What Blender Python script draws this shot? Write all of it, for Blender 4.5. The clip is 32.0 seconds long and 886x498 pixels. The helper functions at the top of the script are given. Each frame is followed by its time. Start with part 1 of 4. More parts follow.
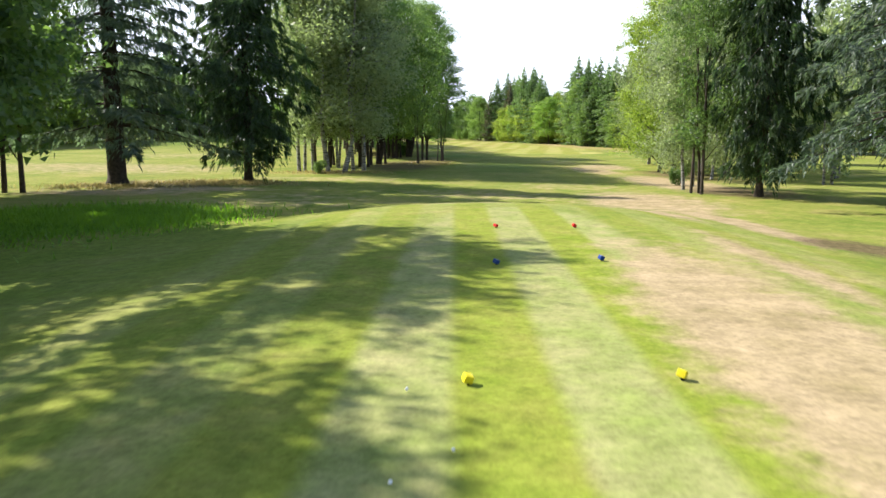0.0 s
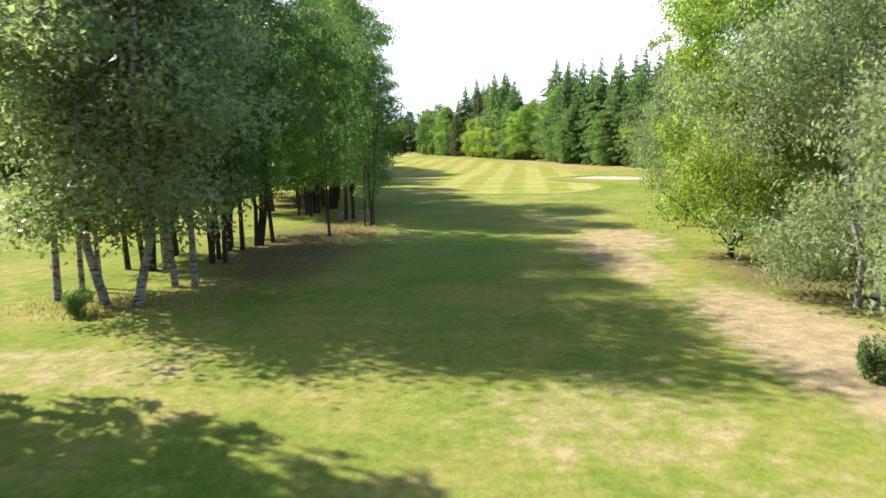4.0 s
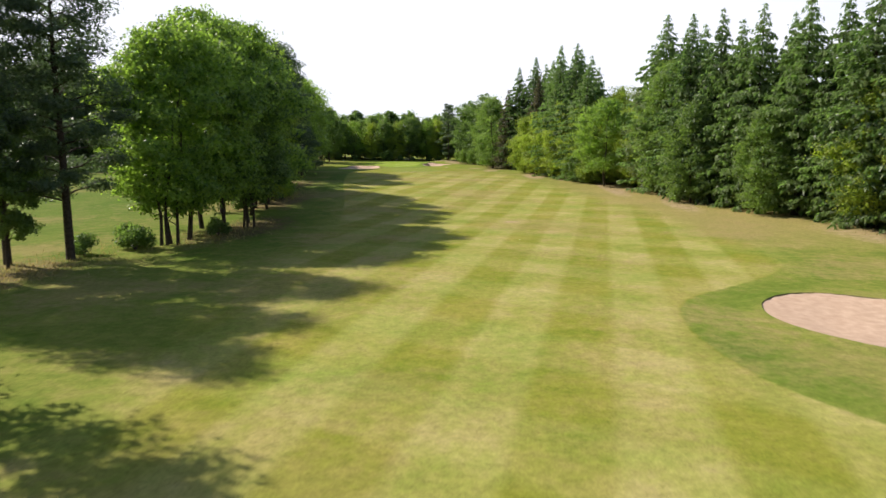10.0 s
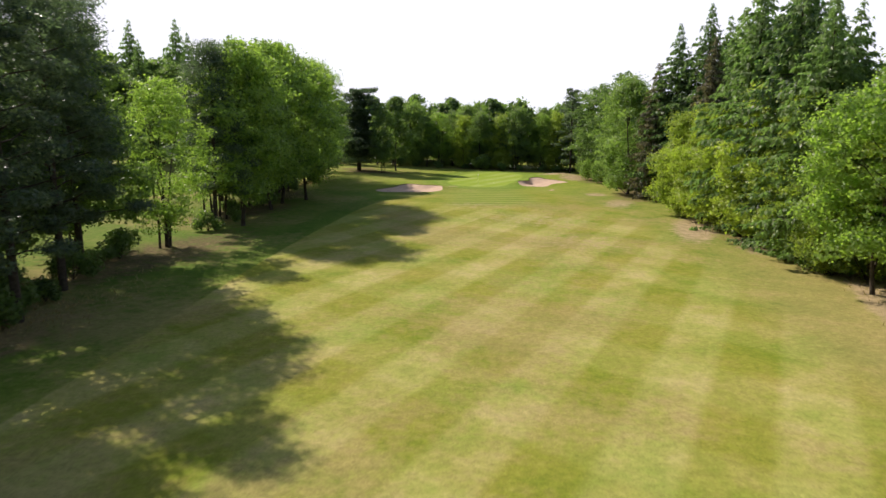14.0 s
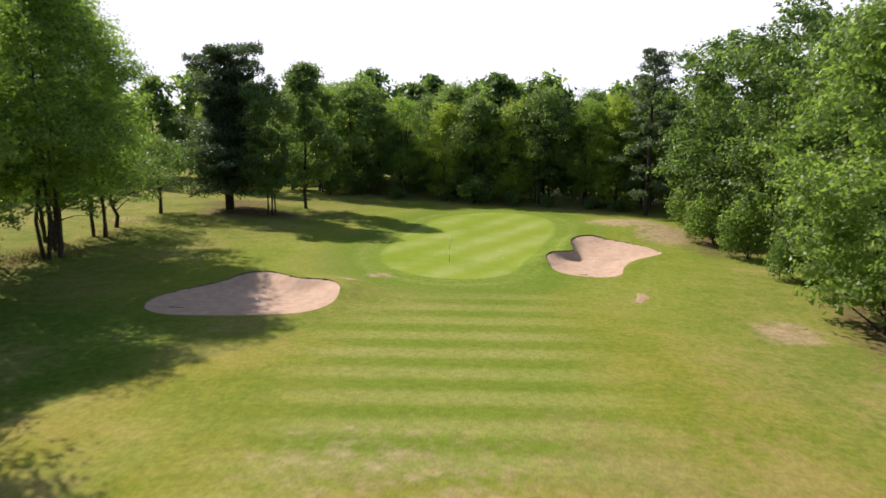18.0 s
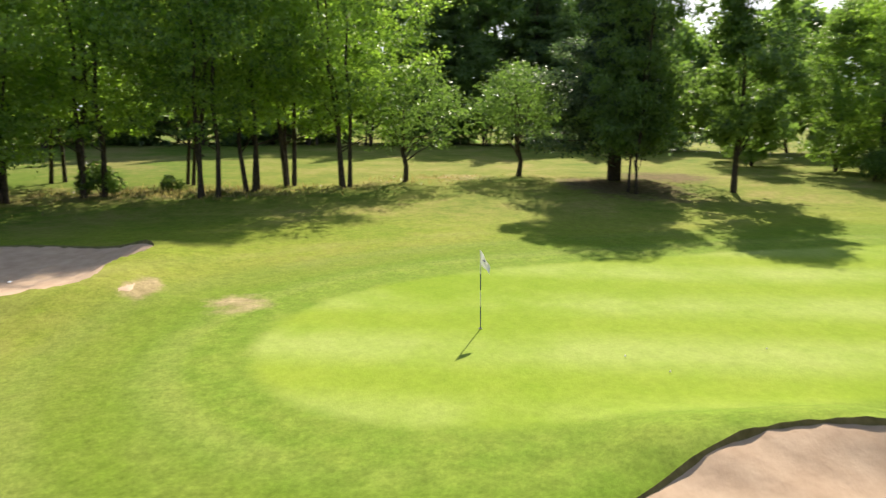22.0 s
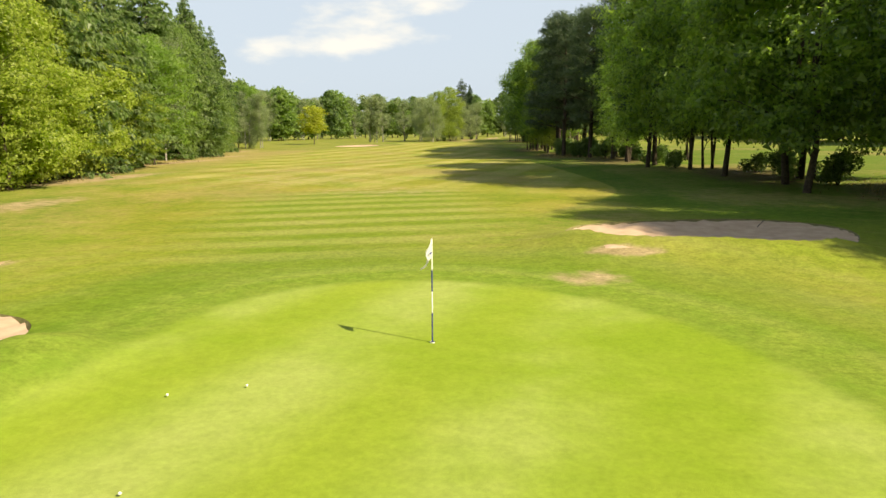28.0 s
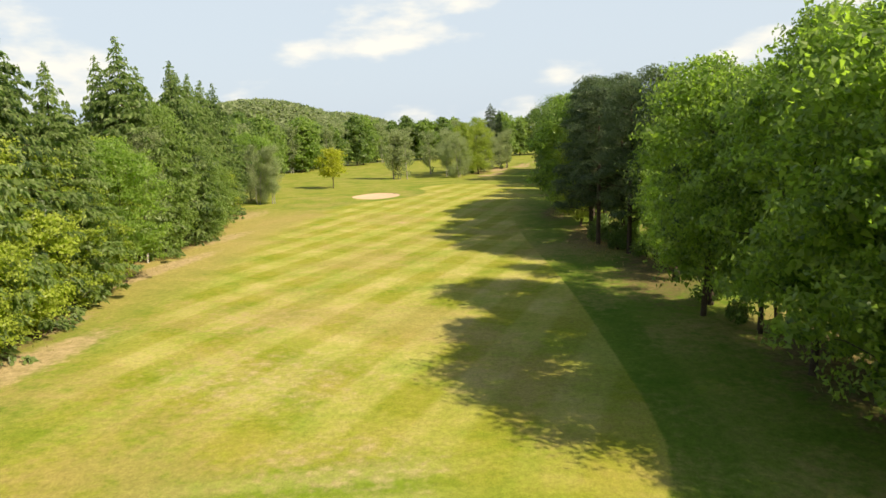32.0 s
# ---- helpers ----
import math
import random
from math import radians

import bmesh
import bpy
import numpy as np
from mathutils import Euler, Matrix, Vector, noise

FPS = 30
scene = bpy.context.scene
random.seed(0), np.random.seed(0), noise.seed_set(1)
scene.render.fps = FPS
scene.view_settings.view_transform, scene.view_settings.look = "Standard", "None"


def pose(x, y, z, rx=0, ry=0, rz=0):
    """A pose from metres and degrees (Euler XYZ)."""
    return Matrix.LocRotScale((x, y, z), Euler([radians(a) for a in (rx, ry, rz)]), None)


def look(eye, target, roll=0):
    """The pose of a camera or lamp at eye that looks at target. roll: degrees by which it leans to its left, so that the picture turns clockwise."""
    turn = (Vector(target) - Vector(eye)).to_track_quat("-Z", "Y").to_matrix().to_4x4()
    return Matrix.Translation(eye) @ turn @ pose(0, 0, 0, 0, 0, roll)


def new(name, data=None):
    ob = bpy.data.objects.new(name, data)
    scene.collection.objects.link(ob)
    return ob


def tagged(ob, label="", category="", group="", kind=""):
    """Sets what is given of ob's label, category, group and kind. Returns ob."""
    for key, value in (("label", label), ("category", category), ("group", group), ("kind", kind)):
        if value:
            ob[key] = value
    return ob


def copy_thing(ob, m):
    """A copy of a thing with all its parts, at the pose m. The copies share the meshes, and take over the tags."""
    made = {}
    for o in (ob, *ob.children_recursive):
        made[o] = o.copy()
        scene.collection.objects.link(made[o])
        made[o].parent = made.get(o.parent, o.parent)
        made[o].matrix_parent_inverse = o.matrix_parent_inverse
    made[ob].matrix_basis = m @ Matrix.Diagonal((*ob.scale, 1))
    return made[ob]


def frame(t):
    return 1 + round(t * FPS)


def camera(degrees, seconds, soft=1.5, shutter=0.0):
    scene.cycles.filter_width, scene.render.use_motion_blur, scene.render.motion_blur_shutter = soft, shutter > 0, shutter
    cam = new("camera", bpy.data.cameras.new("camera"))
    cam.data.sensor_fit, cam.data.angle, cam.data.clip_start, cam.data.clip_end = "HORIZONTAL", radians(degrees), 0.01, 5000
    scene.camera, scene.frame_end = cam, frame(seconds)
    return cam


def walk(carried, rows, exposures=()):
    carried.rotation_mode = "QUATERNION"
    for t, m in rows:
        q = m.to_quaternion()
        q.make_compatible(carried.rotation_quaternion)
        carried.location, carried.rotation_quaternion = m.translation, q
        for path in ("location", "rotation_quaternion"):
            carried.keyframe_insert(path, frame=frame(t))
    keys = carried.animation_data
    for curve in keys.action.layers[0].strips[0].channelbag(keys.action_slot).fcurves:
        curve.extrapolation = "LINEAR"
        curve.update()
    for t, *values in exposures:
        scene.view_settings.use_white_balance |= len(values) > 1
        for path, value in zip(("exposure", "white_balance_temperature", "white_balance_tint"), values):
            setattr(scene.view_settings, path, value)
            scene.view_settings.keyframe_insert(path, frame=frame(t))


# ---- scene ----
cam = camera(64.3, 32.0, soft=1.5, shutter=0.25)
PATH = [
    (0, (0.487, 1.645, 4.136), (0.457, 3.617, 3.808), 0.6),
    (0.5, (0.598, 4.946, 4.681), (0.573, 6.918, 4.353), 0.4),
    (1, (0.767, 8.246, 5.273), (0.748, 10.218, 4.944), 0.2),
    (1.5, (1.04, 11.889, 5.788), (1.025, 13.861, 5.459), 0.0),
    (2, (1.369, 15.81, 6.27), (1.361, 17.782, 5.94), -0.1),
    (2.5, (1.786, 20.375, 6.723), (1.787, 22.348, 6.396), -0.4),
    (3, (2.416, 25.503, 7.21), (2.426, 27.476, 6.884), -0.6),
    (3.5, (3.196, 31.218, 7.546), (3.217, 33.192, 7.226), -0.8),
    (4, (4.184, 37.265, 8.059), (4.218, 39.239, 7.745), -1.1),
    (6.5, (8.89, 69.51, 9.121), (8.911, 71.484, 8.801), -0.1),
    (7, (10.147, 76.127, 9.459), (10.147, 78.1, 9.134), -0.1),
    (7.5, (10.942, 83.244, 9.607), (10.935, 85.217, 9.279), -0.1),
    (8, (11.737, 91.123, 9.718), (11.714, 93.095, 9.389), -0.1),
    (8.5, (12.311, 99.062, 9.745), (12.272, 101.036, 9.422), -0.3),
    (9, (13.038, 107.415, 9.848), (12.964, 109.388, 9.528), -0.0),
    (9.5, (14.32, 116.722, 10.046), (14.196, 118.692, 9.726), 0.1),
    (10, (15.164, 126.066, 10.314), (15.001, 128.033, 9.989), 0.3),
    (10.5, (16.516, 136.164, 10.866), (16.301, 138.124, 10.534), 0.3),
    (11, (17.959, 145.383, 11.596), (17.683, 147.334, 11.255), 0.5),
    (11.5, (19.045, 155.759, 12.173), (18.703, 157.698, 11.821), 0.4),
    (12, (19.865, 165.854, 12.327), (19.458, 167.78, 11.975), 0.4),
    (12.5, (20.083, 175.738, 12.542), (19.623, 177.652, 12.189), 0.5),
    (13, (20.449, 186.407, 12.869), (19.925, 188.304, 12.511), 0.5),
    (13.5, (20.587, 196.89, 13.277), (20.015, 198.772, 12.912), 0.7),
    (14, (19.88, 207.536, 13.404), (19.275, 209.406, 13.036), 0.7),
    (14.5, (19.078, 217.496, 13.074), (18.439, 219.355, 12.706), 0.7),
    (16.5, (10.286, 260.583, 13.282), (9.619, 262.43, 12.904), 0.9),
    (17, (6.499, 271.057, 12.972), (5.842, 272.908, 12.596), 1.1),
    (17.5, (3.57, 281.366, 12.645), (2.913, 283.218, 12.271), 1.1),
    (18, (1.108, 291.681, 12.346), (0.451, 293.532, 11.969), 1.0),
    (18.5, (-0.288, 301.55, 11.51), (-0.956, 303.396, 11.132), 1.1),
    (19, (-1.177, 310.402, 10.224), (-1.998, 312.187, 9.852), 1.0),
    (19.5, (-1.36, 317.502, 8.947), (-2.418, 319.16, 8.582), 1.1),
    (20, (-1.071, 323.269, 7.866), (-2.37, 324.745, 7.503), 1.0),
    (20.5, (0.037, 328.964, 7.242), (-1.507, 330.18, 6.872), 0.7),
    (21, (0.54, 334.303, 6.661), (-1.183, 335.247, 6.285), 0.6),
    (21.5, (0.556, 339.134, 6.111), (-1.299, 339.776, 5.73), 0.2),
    (22, (-0.074, 343.429, 5.765), (-2.02, 343.682, 5.378), -0.0),
    (22.5, (-1.525, 347.218, 5.459), (-3.479, 347.022, 5.076), -0.5),
    (23, (-3.083, 350.021, 5.204), (-4.953, 349.421, 4.826), -0.7),
    (23.5, (-4.796, 352.517, 4.99), (-6.501, 351.541, 4.618), -1.0),
    (24, (-6.494, 354.564, 4.822), (-8.0, 353.3, 4.456), -1.1),
    (24.5, (-8.476, 356.513, 4.652), (-9.734, 355.0, 4.292), -1.2),
    (25, (-10.357, 357.822, 4.406), (-11.376, 356.137, 4.057), -1.3),
    (25.5, (-12.411, 359.147, 4.251), (-13.148, 357.319, 3.911), -1.5),
    (26, (-14.236, 360.221, 4.227), (-14.696, 358.304, 3.89), -1.5),
    (26.5, (-16.053, 360.761, 4.063), (-16.232, 358.796, 3.736), -1.3),
    (28.5, (-21.316, 359.884, 4.646), (-20.942, 357.948, 4.31), -0.7),
    (29, (-22.107, 358.682, 6.071), (-21.728, 356.747, 5.734), -0.9),
    (29.5, (-23.033, 356.088, 7.69), (-22.634, 354.157, 7.354), -1.1),
    (30, (-22.688, 354.408, 9.703), (-22.293, 352.476, 9.367), -1.3),
    (30.5, (-22.584, 351.731, 11.5), (-22.179, 349.801, 11.164), -1.5),
    (31, (-22.212, 349.144, 13.327), (-21.794, 347.218, 12.992), -1.7),
    (31.5, (-21.407, 346.803, 15.258), (-20.982, 344.877, 14.923), -1.9),
    (32, (-20.731, 343.513, 16.856), (-20.295, 341.59, 16.521), -2.1),
]
walk(cam, [(t, look(eye, target, roll)) for t, eye, target, roll in PATH], exposures=[(0.0, 1.03, 5700, 15), (4.5, 1.1, 5750, 14), (7.5, 0.98, 5850, 12), (10.0, 0.3, 6050, 17), (17.0, 0.27, 6100, 21), (19.0, 0.3, 6000, 23), (21.0, 0.66, 6150, 15), (23.0, 0.83, 6500, 9), (26.0, 0.78, 6950, 6), (29.0, 0.7, 7500, 8), (32.0, 0.74, 7450, 7)])

# ---- light ----
SUN_AZ, SUN_EL = radians(157), radians(40)          # towards the sun, from +x to +y, and above the horizon
sun_way = Vector((math.cos(SUN_AZ) * math.cos(SUN_EL), math.sin(SUN_AZ) * math.cos(SUN_EL), math.sin(SUN_EL)))
sun_data = bpy.data.lights.new("sun", "SUN")
sun_data.energy, sun_data.angle, sun_data.color = 5.8, radians(0.6), (1.0, 0.9, 0.72)
sun = new("sun", sun_data)
sun.matrix_world = Matrix.Translation((0, 0, 80)) @ sun_way.to_track_quat("Z", "Y").to_matrix().to_4x4()


def link(tree, a, b):
    tree.links.new(a, b)


def node(tree, kind, **values):
    n = tree.nodes.new(kind)
    for key, value in values.items():
        n.inputs[key].default_value = value
    return n


def ramp(tree, source, stops):
    n = tree.nodes.new("ShaderNodeValToRGB")
    els = n.color_ramp.elements
    while len(els) < len(stops):
        els.new(0.5)
    for e, (p, c) in zip(els, stops):
        e.position, e.color = p, (*c, 1) if len(c) == 3 else c
    link(tree, source, n.inputs[0])
    return n.outputs[0]


def mixc(tree, fac, a, b, mode="MIX"):
    n = tree.nodes.new("ShaderNodeMix")
    n.data_type, n.blend_type = "RGBA", mode
    for sock, v in ((n.inputs[0], fac), (n.inputs[6], a), (n.inputs[7], b)):
        if isinstance(v, (int, float)):
            sock.default_value = v
        elif isinstance(v, tuple):
            sock.default_value = (*v, 1) if len(v) == 3 else v
        else:
            link(tree, v, sock)
    return n.outputs[2]


def calc(tree, op, a, b=0.0, c=None, clamp=False):
    n = tree.nodes.new("ShaderNodeMath")
    n.operation, n.use_clamp = op, clamp
    for sock, v in zip(n.inputs, (a, b, c)):
        if v is None:
            continue
        if isinstance(v, (int, float)):
            sock.default_value = v
        else:
            link(tree, v, sock)
    return n.outputs[0]


def step(tree, v, lo, hi):
    n = tree.nodes.new("ShaderNodeMapRange")
    n.interpolation_type = "SMOOTHSTEP"
    link(tree, v, n.inputs[0])
    n.inputs[1].default_value, n.inputs[2].default_value = lo, hi
    return n.outputs[0]


world = bpy.data.worlds.new("sky")
scene.world = world
world.use_nodes = True
wt = world.node_tree
wt.nodes.clear()
sky = node(wt, "ShaderNodeTexSky")
sky.sky_type, sky.sun_disc, sky.sun_elevation, sky.sun_rotation = "NISHITA", False, SUN_EL, radians(90) - SUN_AZ
sky.altitude, sky.air_density, sky.dust_density, sky.ozone_density = 100.0, 1.0, 3.0, 1.0
where = node(wt, "ShaderNodeTexCoord")
sep = node(wt, "ShaderNodeSeparateXYZ")
link(wt, where.outputs["Generated"], sep.inputs[0])
flat = node(wt, "ShaderNodeCombineXYZ")
link(wt, calc(wt, "ADD", sep.outputs[0], 3.1), flat.inputs[0])
link(wt, sep.outputs[1], flat.inputs[1])
link(wt, calc(wt, "MULTIPLY", sep.outputs[2], 2.6), flat.inputs[2])
puffs = node(wt, "ShaderNodeTexNoise", Scale=5.5, Detail=9.0, Roughness=0.52)
link(wt, flat.outputs[0], puffs.inputs["Vector"])
cover = step(wt, puffs.outputs[0], 0.5, 0.66)
cloudy = mixc(wt, calc(wt, "MULTIPLY", cover, 0.85), mixc(wt, 0.85, sky.outputs[0], (7.0, 8.4, 10.6)), (10.6, 10.5, 10.3))
cloudy = mixc(wt, calc(wt, "MULTIPLY", step(wt, sep.outputs[2], 0.32, 0.62), 0.85), cloudy, mixc(wt, 0.5, sky.outputs[0], (3.0, 4.6, 7.4)))    # clear blue overhead
toward = calc(wt, "ADD", calc(wt, "MULTIPLY", sep.outputs[0], -0.55), calc(wt, "MULTIPLY", sep.outputs[1], 0.83))
low = step(wt, sep.outputs[2], 0.55, 0.22)
veil = calc(wt, "MULTIPLY", step(wt, toward, -0.2, 0.75), calc(wt, "MULTIPLY", low, 0.85))    # thin bright haze, low on the sun's side
cloudy = mixc(wt, veil, cloudy, (15.5, 15.5, 15.3))
back = node(wt, "ShaderNodeBackground", Strength=0.061)
link(wt, cloudy, back.inputs[0])
out = node(wt, "ShaderNodeOutputWorld")
link(wt, back.outputs[0], out.inputs[0])


# ---- materials ----
def material(name):
    m = bpy.data.materials.new(name)
    m.use_nodes = True
    t = m.node_tree
    t.nodes.clear()
    o = node(t, "ShaderNodeOutputMaterial")
    b = node(t, "ShaderNodeBsdfPrincipled", Roughness=0.8)
    b.inputs["Specular IOR Level"].default_value = 0.2
    link(t, b.outputs[0], o.inputs[0])
    return m, t, b, o


def noise_at(t, scale, detail=4.0, rough=0.6, vec=None):
    n = node(t, "ShaderNodeTexNoise", Scale=scale, Detail=detail, Roughness=rough)
    if vec is None:
        vec = node(t, "ShaderNodeTexCoord").outputs["Object"]
    link(t, vec, n.inputs["Vector"])
    return n.outputs[0]


def bump(t, b, height, strength, distance):
    n = node(t, "ShaderNodeBump", Strength=strength, Distance=distance)
    link(t, height, n.inputs["Height"])
    link(t, n.outputs[0], b.inputs["Normal"])


def plain(name, a, c, scale, rough=0.8, relief=0.0, metal=0.0, detail=5.0):
    m, t, b, o = material(name)
    n = noise_at(t, scale, detail)
    link(t, ramp(t, n, [(0.3, a), (0.7, c)]), b.inputs["Base Color"])
    b.inputs["Roughness"].default_value, b.inputs["Metallic"].default_value = rough, metal
    if relief:
        bump(t, b, noise_at(t, scale * 3, 6.0), 0.6, relief)
    return m


def foliage(name, dark, light, through_light):
    """Leaves: two greens by clump and by leaf, some light passing through."""
    m, t, b, o = material(name)
    geo, info = node(t, "ShaderNodeNewGeometry"), node(t, "ShaderNodeObjectInfo")
    big = noise_at(t, 0.45, 2.0)
    v = calc(t, "ADD", calc(t, "MULTIPLY", big, 0.75), calc(t, "MULTIPLY", geo.outputs["Random Per Island"], 0.65))
    v = calc(t, "ADD", v, calc(t, "MULTIPLY", info.outputs["Random"], 0.35))
    col = ramp(t, v, [(0.45, dark), (1.25 / 1.7 + 0.1, light)])
    link(t, col, b.inputs["Base Color"])
    b.inputs["Roughness"].default_value = 0.42
    b.inputs["Specular IOR Level"].default_value = 0.3
    tr = node(t, "ShaderNodeBsdfTranslucent")
    link(t, mixc(t, 1.0, col, through_light, "MULTIPLY"), tr.inputs[0])
    mx = node(t, "ShaderNodeMixShader", Fac=0.54)
    link(t, b.outputs[0], mx.inputs[1])
    link(t, tr.outputs[0], mx.inputs[2])
    link(t, mx.outputs[0], o.inputs[0])
    return m


LEAF = {
    "dark": foliage("leaves_dark_green", (0.045, 0.082, 0.03), (0.13, 0.19, 0.064), (1.65, 1.85, 0.85)),
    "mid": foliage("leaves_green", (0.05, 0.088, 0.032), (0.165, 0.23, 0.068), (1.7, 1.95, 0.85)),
    # the dark leaf again, with backlight put into its colour and translucency
    "lit": foliage("leaves_sunlit_tint", (0.058, 0.098, 0.038), (0.165, 0.23, 0.062), (2.35, 2.65, 0.95)),
    "fresh": foliage("leaves_bright_green", (0.1, 0.145, 0.028), (0.3, 0.352, 0.064), (1.4, 1.65, 0.6)),
    "birch": foliage("leaves_birch", (0.09, 0.123, 0.06), (0.26, 0.3, 0.165), (1.4, 1.55, 0.85)),
    "spruce": foliage("needles_spruce", (0.046, 0.08, 0.036), (0.175, 0.23, 0.082), (1.3, 1.7, 0.9)),
    "deep": foliage("needles_deep_green", (0.02, 0.038, 0.021), (0.075, 0.11, 0.052), (1.2, 1.5, 0.7)),
    "blue": foliage("needles_cedar", (0.04, 0.06, 0.047), (0.145, 0.185, 0.135), (1.2, 1.4, 0.8)),
    "pine": foliage("needles_pine", (0.03, 0.05, 0.032), (0.1, 0.135, 0.075), (1.3, 1.5, 0.9)),
    "brown": foliage("needles_dry_spruce", (0.055, 0.062, 0.04), (0.15, 0.145, 0.09), (1.2, 1.2, 0.7)),
    "yellow": foliage("leaves_yellow_green", (0.16, 0.19, 0.02), (0.34, 0.35, 0.045), (1.4, 1.6, 0.5)),
    # paler and bluer than the near leaves: distance haze put into the colour
    "hill": foliage("leaves_hazy_hill", (0.13, 0.17, 0.1), (0.22, 0.26, 0.145), (1.3, 1.5, 0.8)),
}
BARK = plain("bark_dark", (0.03, 0.024, 0.018), (0.09, 0.07, 0.05), 6.0, 0.95, 0.03)
m, t, b, o = material("bark_birch")
stretch = node(t, "ShaderNodeMapping")
stretch.inputs["Scale"].default_value = (3.0, 3.0, 9.0)
link(t, node(t, "ShaderNodeTexCoord").outputs["Object"], stretch.inputs[0])
spots = noise_at(t, 1.0, 6.0, 0.7, stretch.outputs[0])
link(t, ramp(t, spots, [(0.40, (0.03, 0.027, 0.024)), (0.54, (0.34, 0.32, 0.29))]), b.inputs["Base Color"])
bump(t, b, spots, 0.5, 0.02)
BIRCH_BARK = m

# ---- the plan of the turf ----
GREEN = [(-23.1, 344.4), (-20.4, 341.8), (-17.0, 340.7), (-14.3, 341.5), (-12.5, 343.2), (-11.7, 346), (-12.0, 351.4), (-12.2, 359), (-12.6, 367.5),
         (-15.2, 376), (-19.6, 379.4), (-24.4, 377.4), (-27.4, 372), (-27.2, 362), (-26.0, 353.4), (-24.9, 348)]
FAIRWAY = [(5.5, 138.6), (8.6, 135.4), (12, 133.6), (15.6, 132.6), (19.7, 132.3), (22.8, 132.8), (25.2, 134.2), (27.4, 136.7), (29.2, 139.5), (30.3, 143.5), (30, 149),
           (26.6, 153.4), (25.2, 159.2), (25.2, 166), (27, 171), (32, 176), (37.6, 182.6), (39.2, 189), (38, 197), (36.6, 208), (36, 225), (33, 240), (27.5, 254), (23, 278), (13, 311),
           (6, 322), (0, 331), (-6, 338), (-9, 341), (-14, 337.5), (-16.2, 334), (-16.8, 330), (-18.4, 326.2), (-20.5, 321.7), (-23.2, 315.3), (-24.4, 309), (-23.6, 301.8), (-22, 293),
           (-17.2, 268), (-9.5, 236), (-3, 203), (-1, 180), (1, 155), (3, 143)]
TEE = [(-1.8, -14), (-1.4, 8), (-0.8, 20), (-0.4, 26), (0.4, 30.6), (2.9, 32.6), (5.4, 30.6), (5.9, 25), (5.6, 18), (5.2, 9), (5.0, -14)]
BUNKERS = {
    "fairway": [(30.4, 167), (31.4, 170.6), (34, 173.4), (37, 173.8), (40.8, 171.4), (43.4, 168), (43.9, 164), (42.5, 160.6), (39.6, 157.8), (36.3, 158.2), (32.9, 161), (30.9, 164)],
    "front": [(-20.5, 330.2), (-20.6, 332.2), (-21.3, 334.0), (-22.5, 335.2), (-24.0, 335.2), (-25.3, 334.9), (-26.8, 335.5), (-28.4, 335.9), (-30.0, 334.8), (-31.2, 332.6), (-32.1, 330.4), (-32.4, 328.2), (-31.6, 326.2), (-29.4, 325.0), (-26.4, 325.8), (-23.6, 327.0), (-21.3, 328.3)],
    "side": [(-9.6, 348.2), (-10.5, 350.4), (-10.4, 352.6), (-9.5, 353.5), (-8.7, 353.9), (-8.8, 355.2), (-9.4, 357), (-9.9, 360.2), (-9.2, 362.6), (-6.4, 363.6), (-3.4, 361.9), (-0.9, 359.2), (-1.7, 357), (-3.3, 354.2), (-3.9, 351), (-3.6, 347.8), (-4.6, 346.1), (-6.5, 345.8), (-8.5, 346.4)],
}


def rounded(points, times=3):
    """Chaikin's corner cutting of a closed outline."""
    p = np.array(points, float)
    for _ in range(times):
        q = np.roll(p, -1, 0)
        p = np.stack([0.75 * p + 0.25 * q, 0.25 * p + 0.75 * q], 1).reshape(-1, 2)
    return p


def inside_by(outline, x, y):
    """How far the places lie inside the outline (outside: minus)."""
    p = np.stack([x, y], -1)
    best, within = np.full(x.shape, 1e9), np.zeros(x.shape, bool)
    for a, b in zip(outline, np.roll(outline, -1, 0)):
        d = b - a
        k = np.clip(((p - a) @ d) / max(d @ d, 1e-9), 0, 1)
        best = np.minimum(best, np.hypot(*(p - a - k[..., None] * d).transpose(-1, *range(p.ndim - 1))))
        crosses = (a[1] > p[..., 1]) != (b[1] > p[..., 1])
        if abs(d[1]) > 1e-9:
            within ^= crosses & (p[..., 0] < a[0] + (p[..., 1] - a[1]) * d[0] / d[1])
    return np.where(within, best, -best)


def smooth(v, lo, hi):
    k = np.clip((v - lo) / (hi - lo), 0, 1)
    return k * k * (3 - 2 * k)


# raised turf along the green's side of the bunkers: line, height, reach
MOUNDS = [([(-29.2, 335.6), (-28.0, 336.0), (-25.2, 335.6), (-22.2, 335.6), (-21.2, 334.4)], 0.48, 2.3),
          ([(-10.6, 349), (-10.4, 352.4), (-8.9, 353.6), (-9.6, 357), (-10.0, 361), (-8.6, 363.2)], 0.4, 1.3)]
GREEN_LINE, FAIR_LINE, TEE_LINE = rounded(GREEN), rounded(FAIRWAY), rounded(TEE)
SAND_LINES = {k: rounded(v) for k, v in BUNKERS.items()}


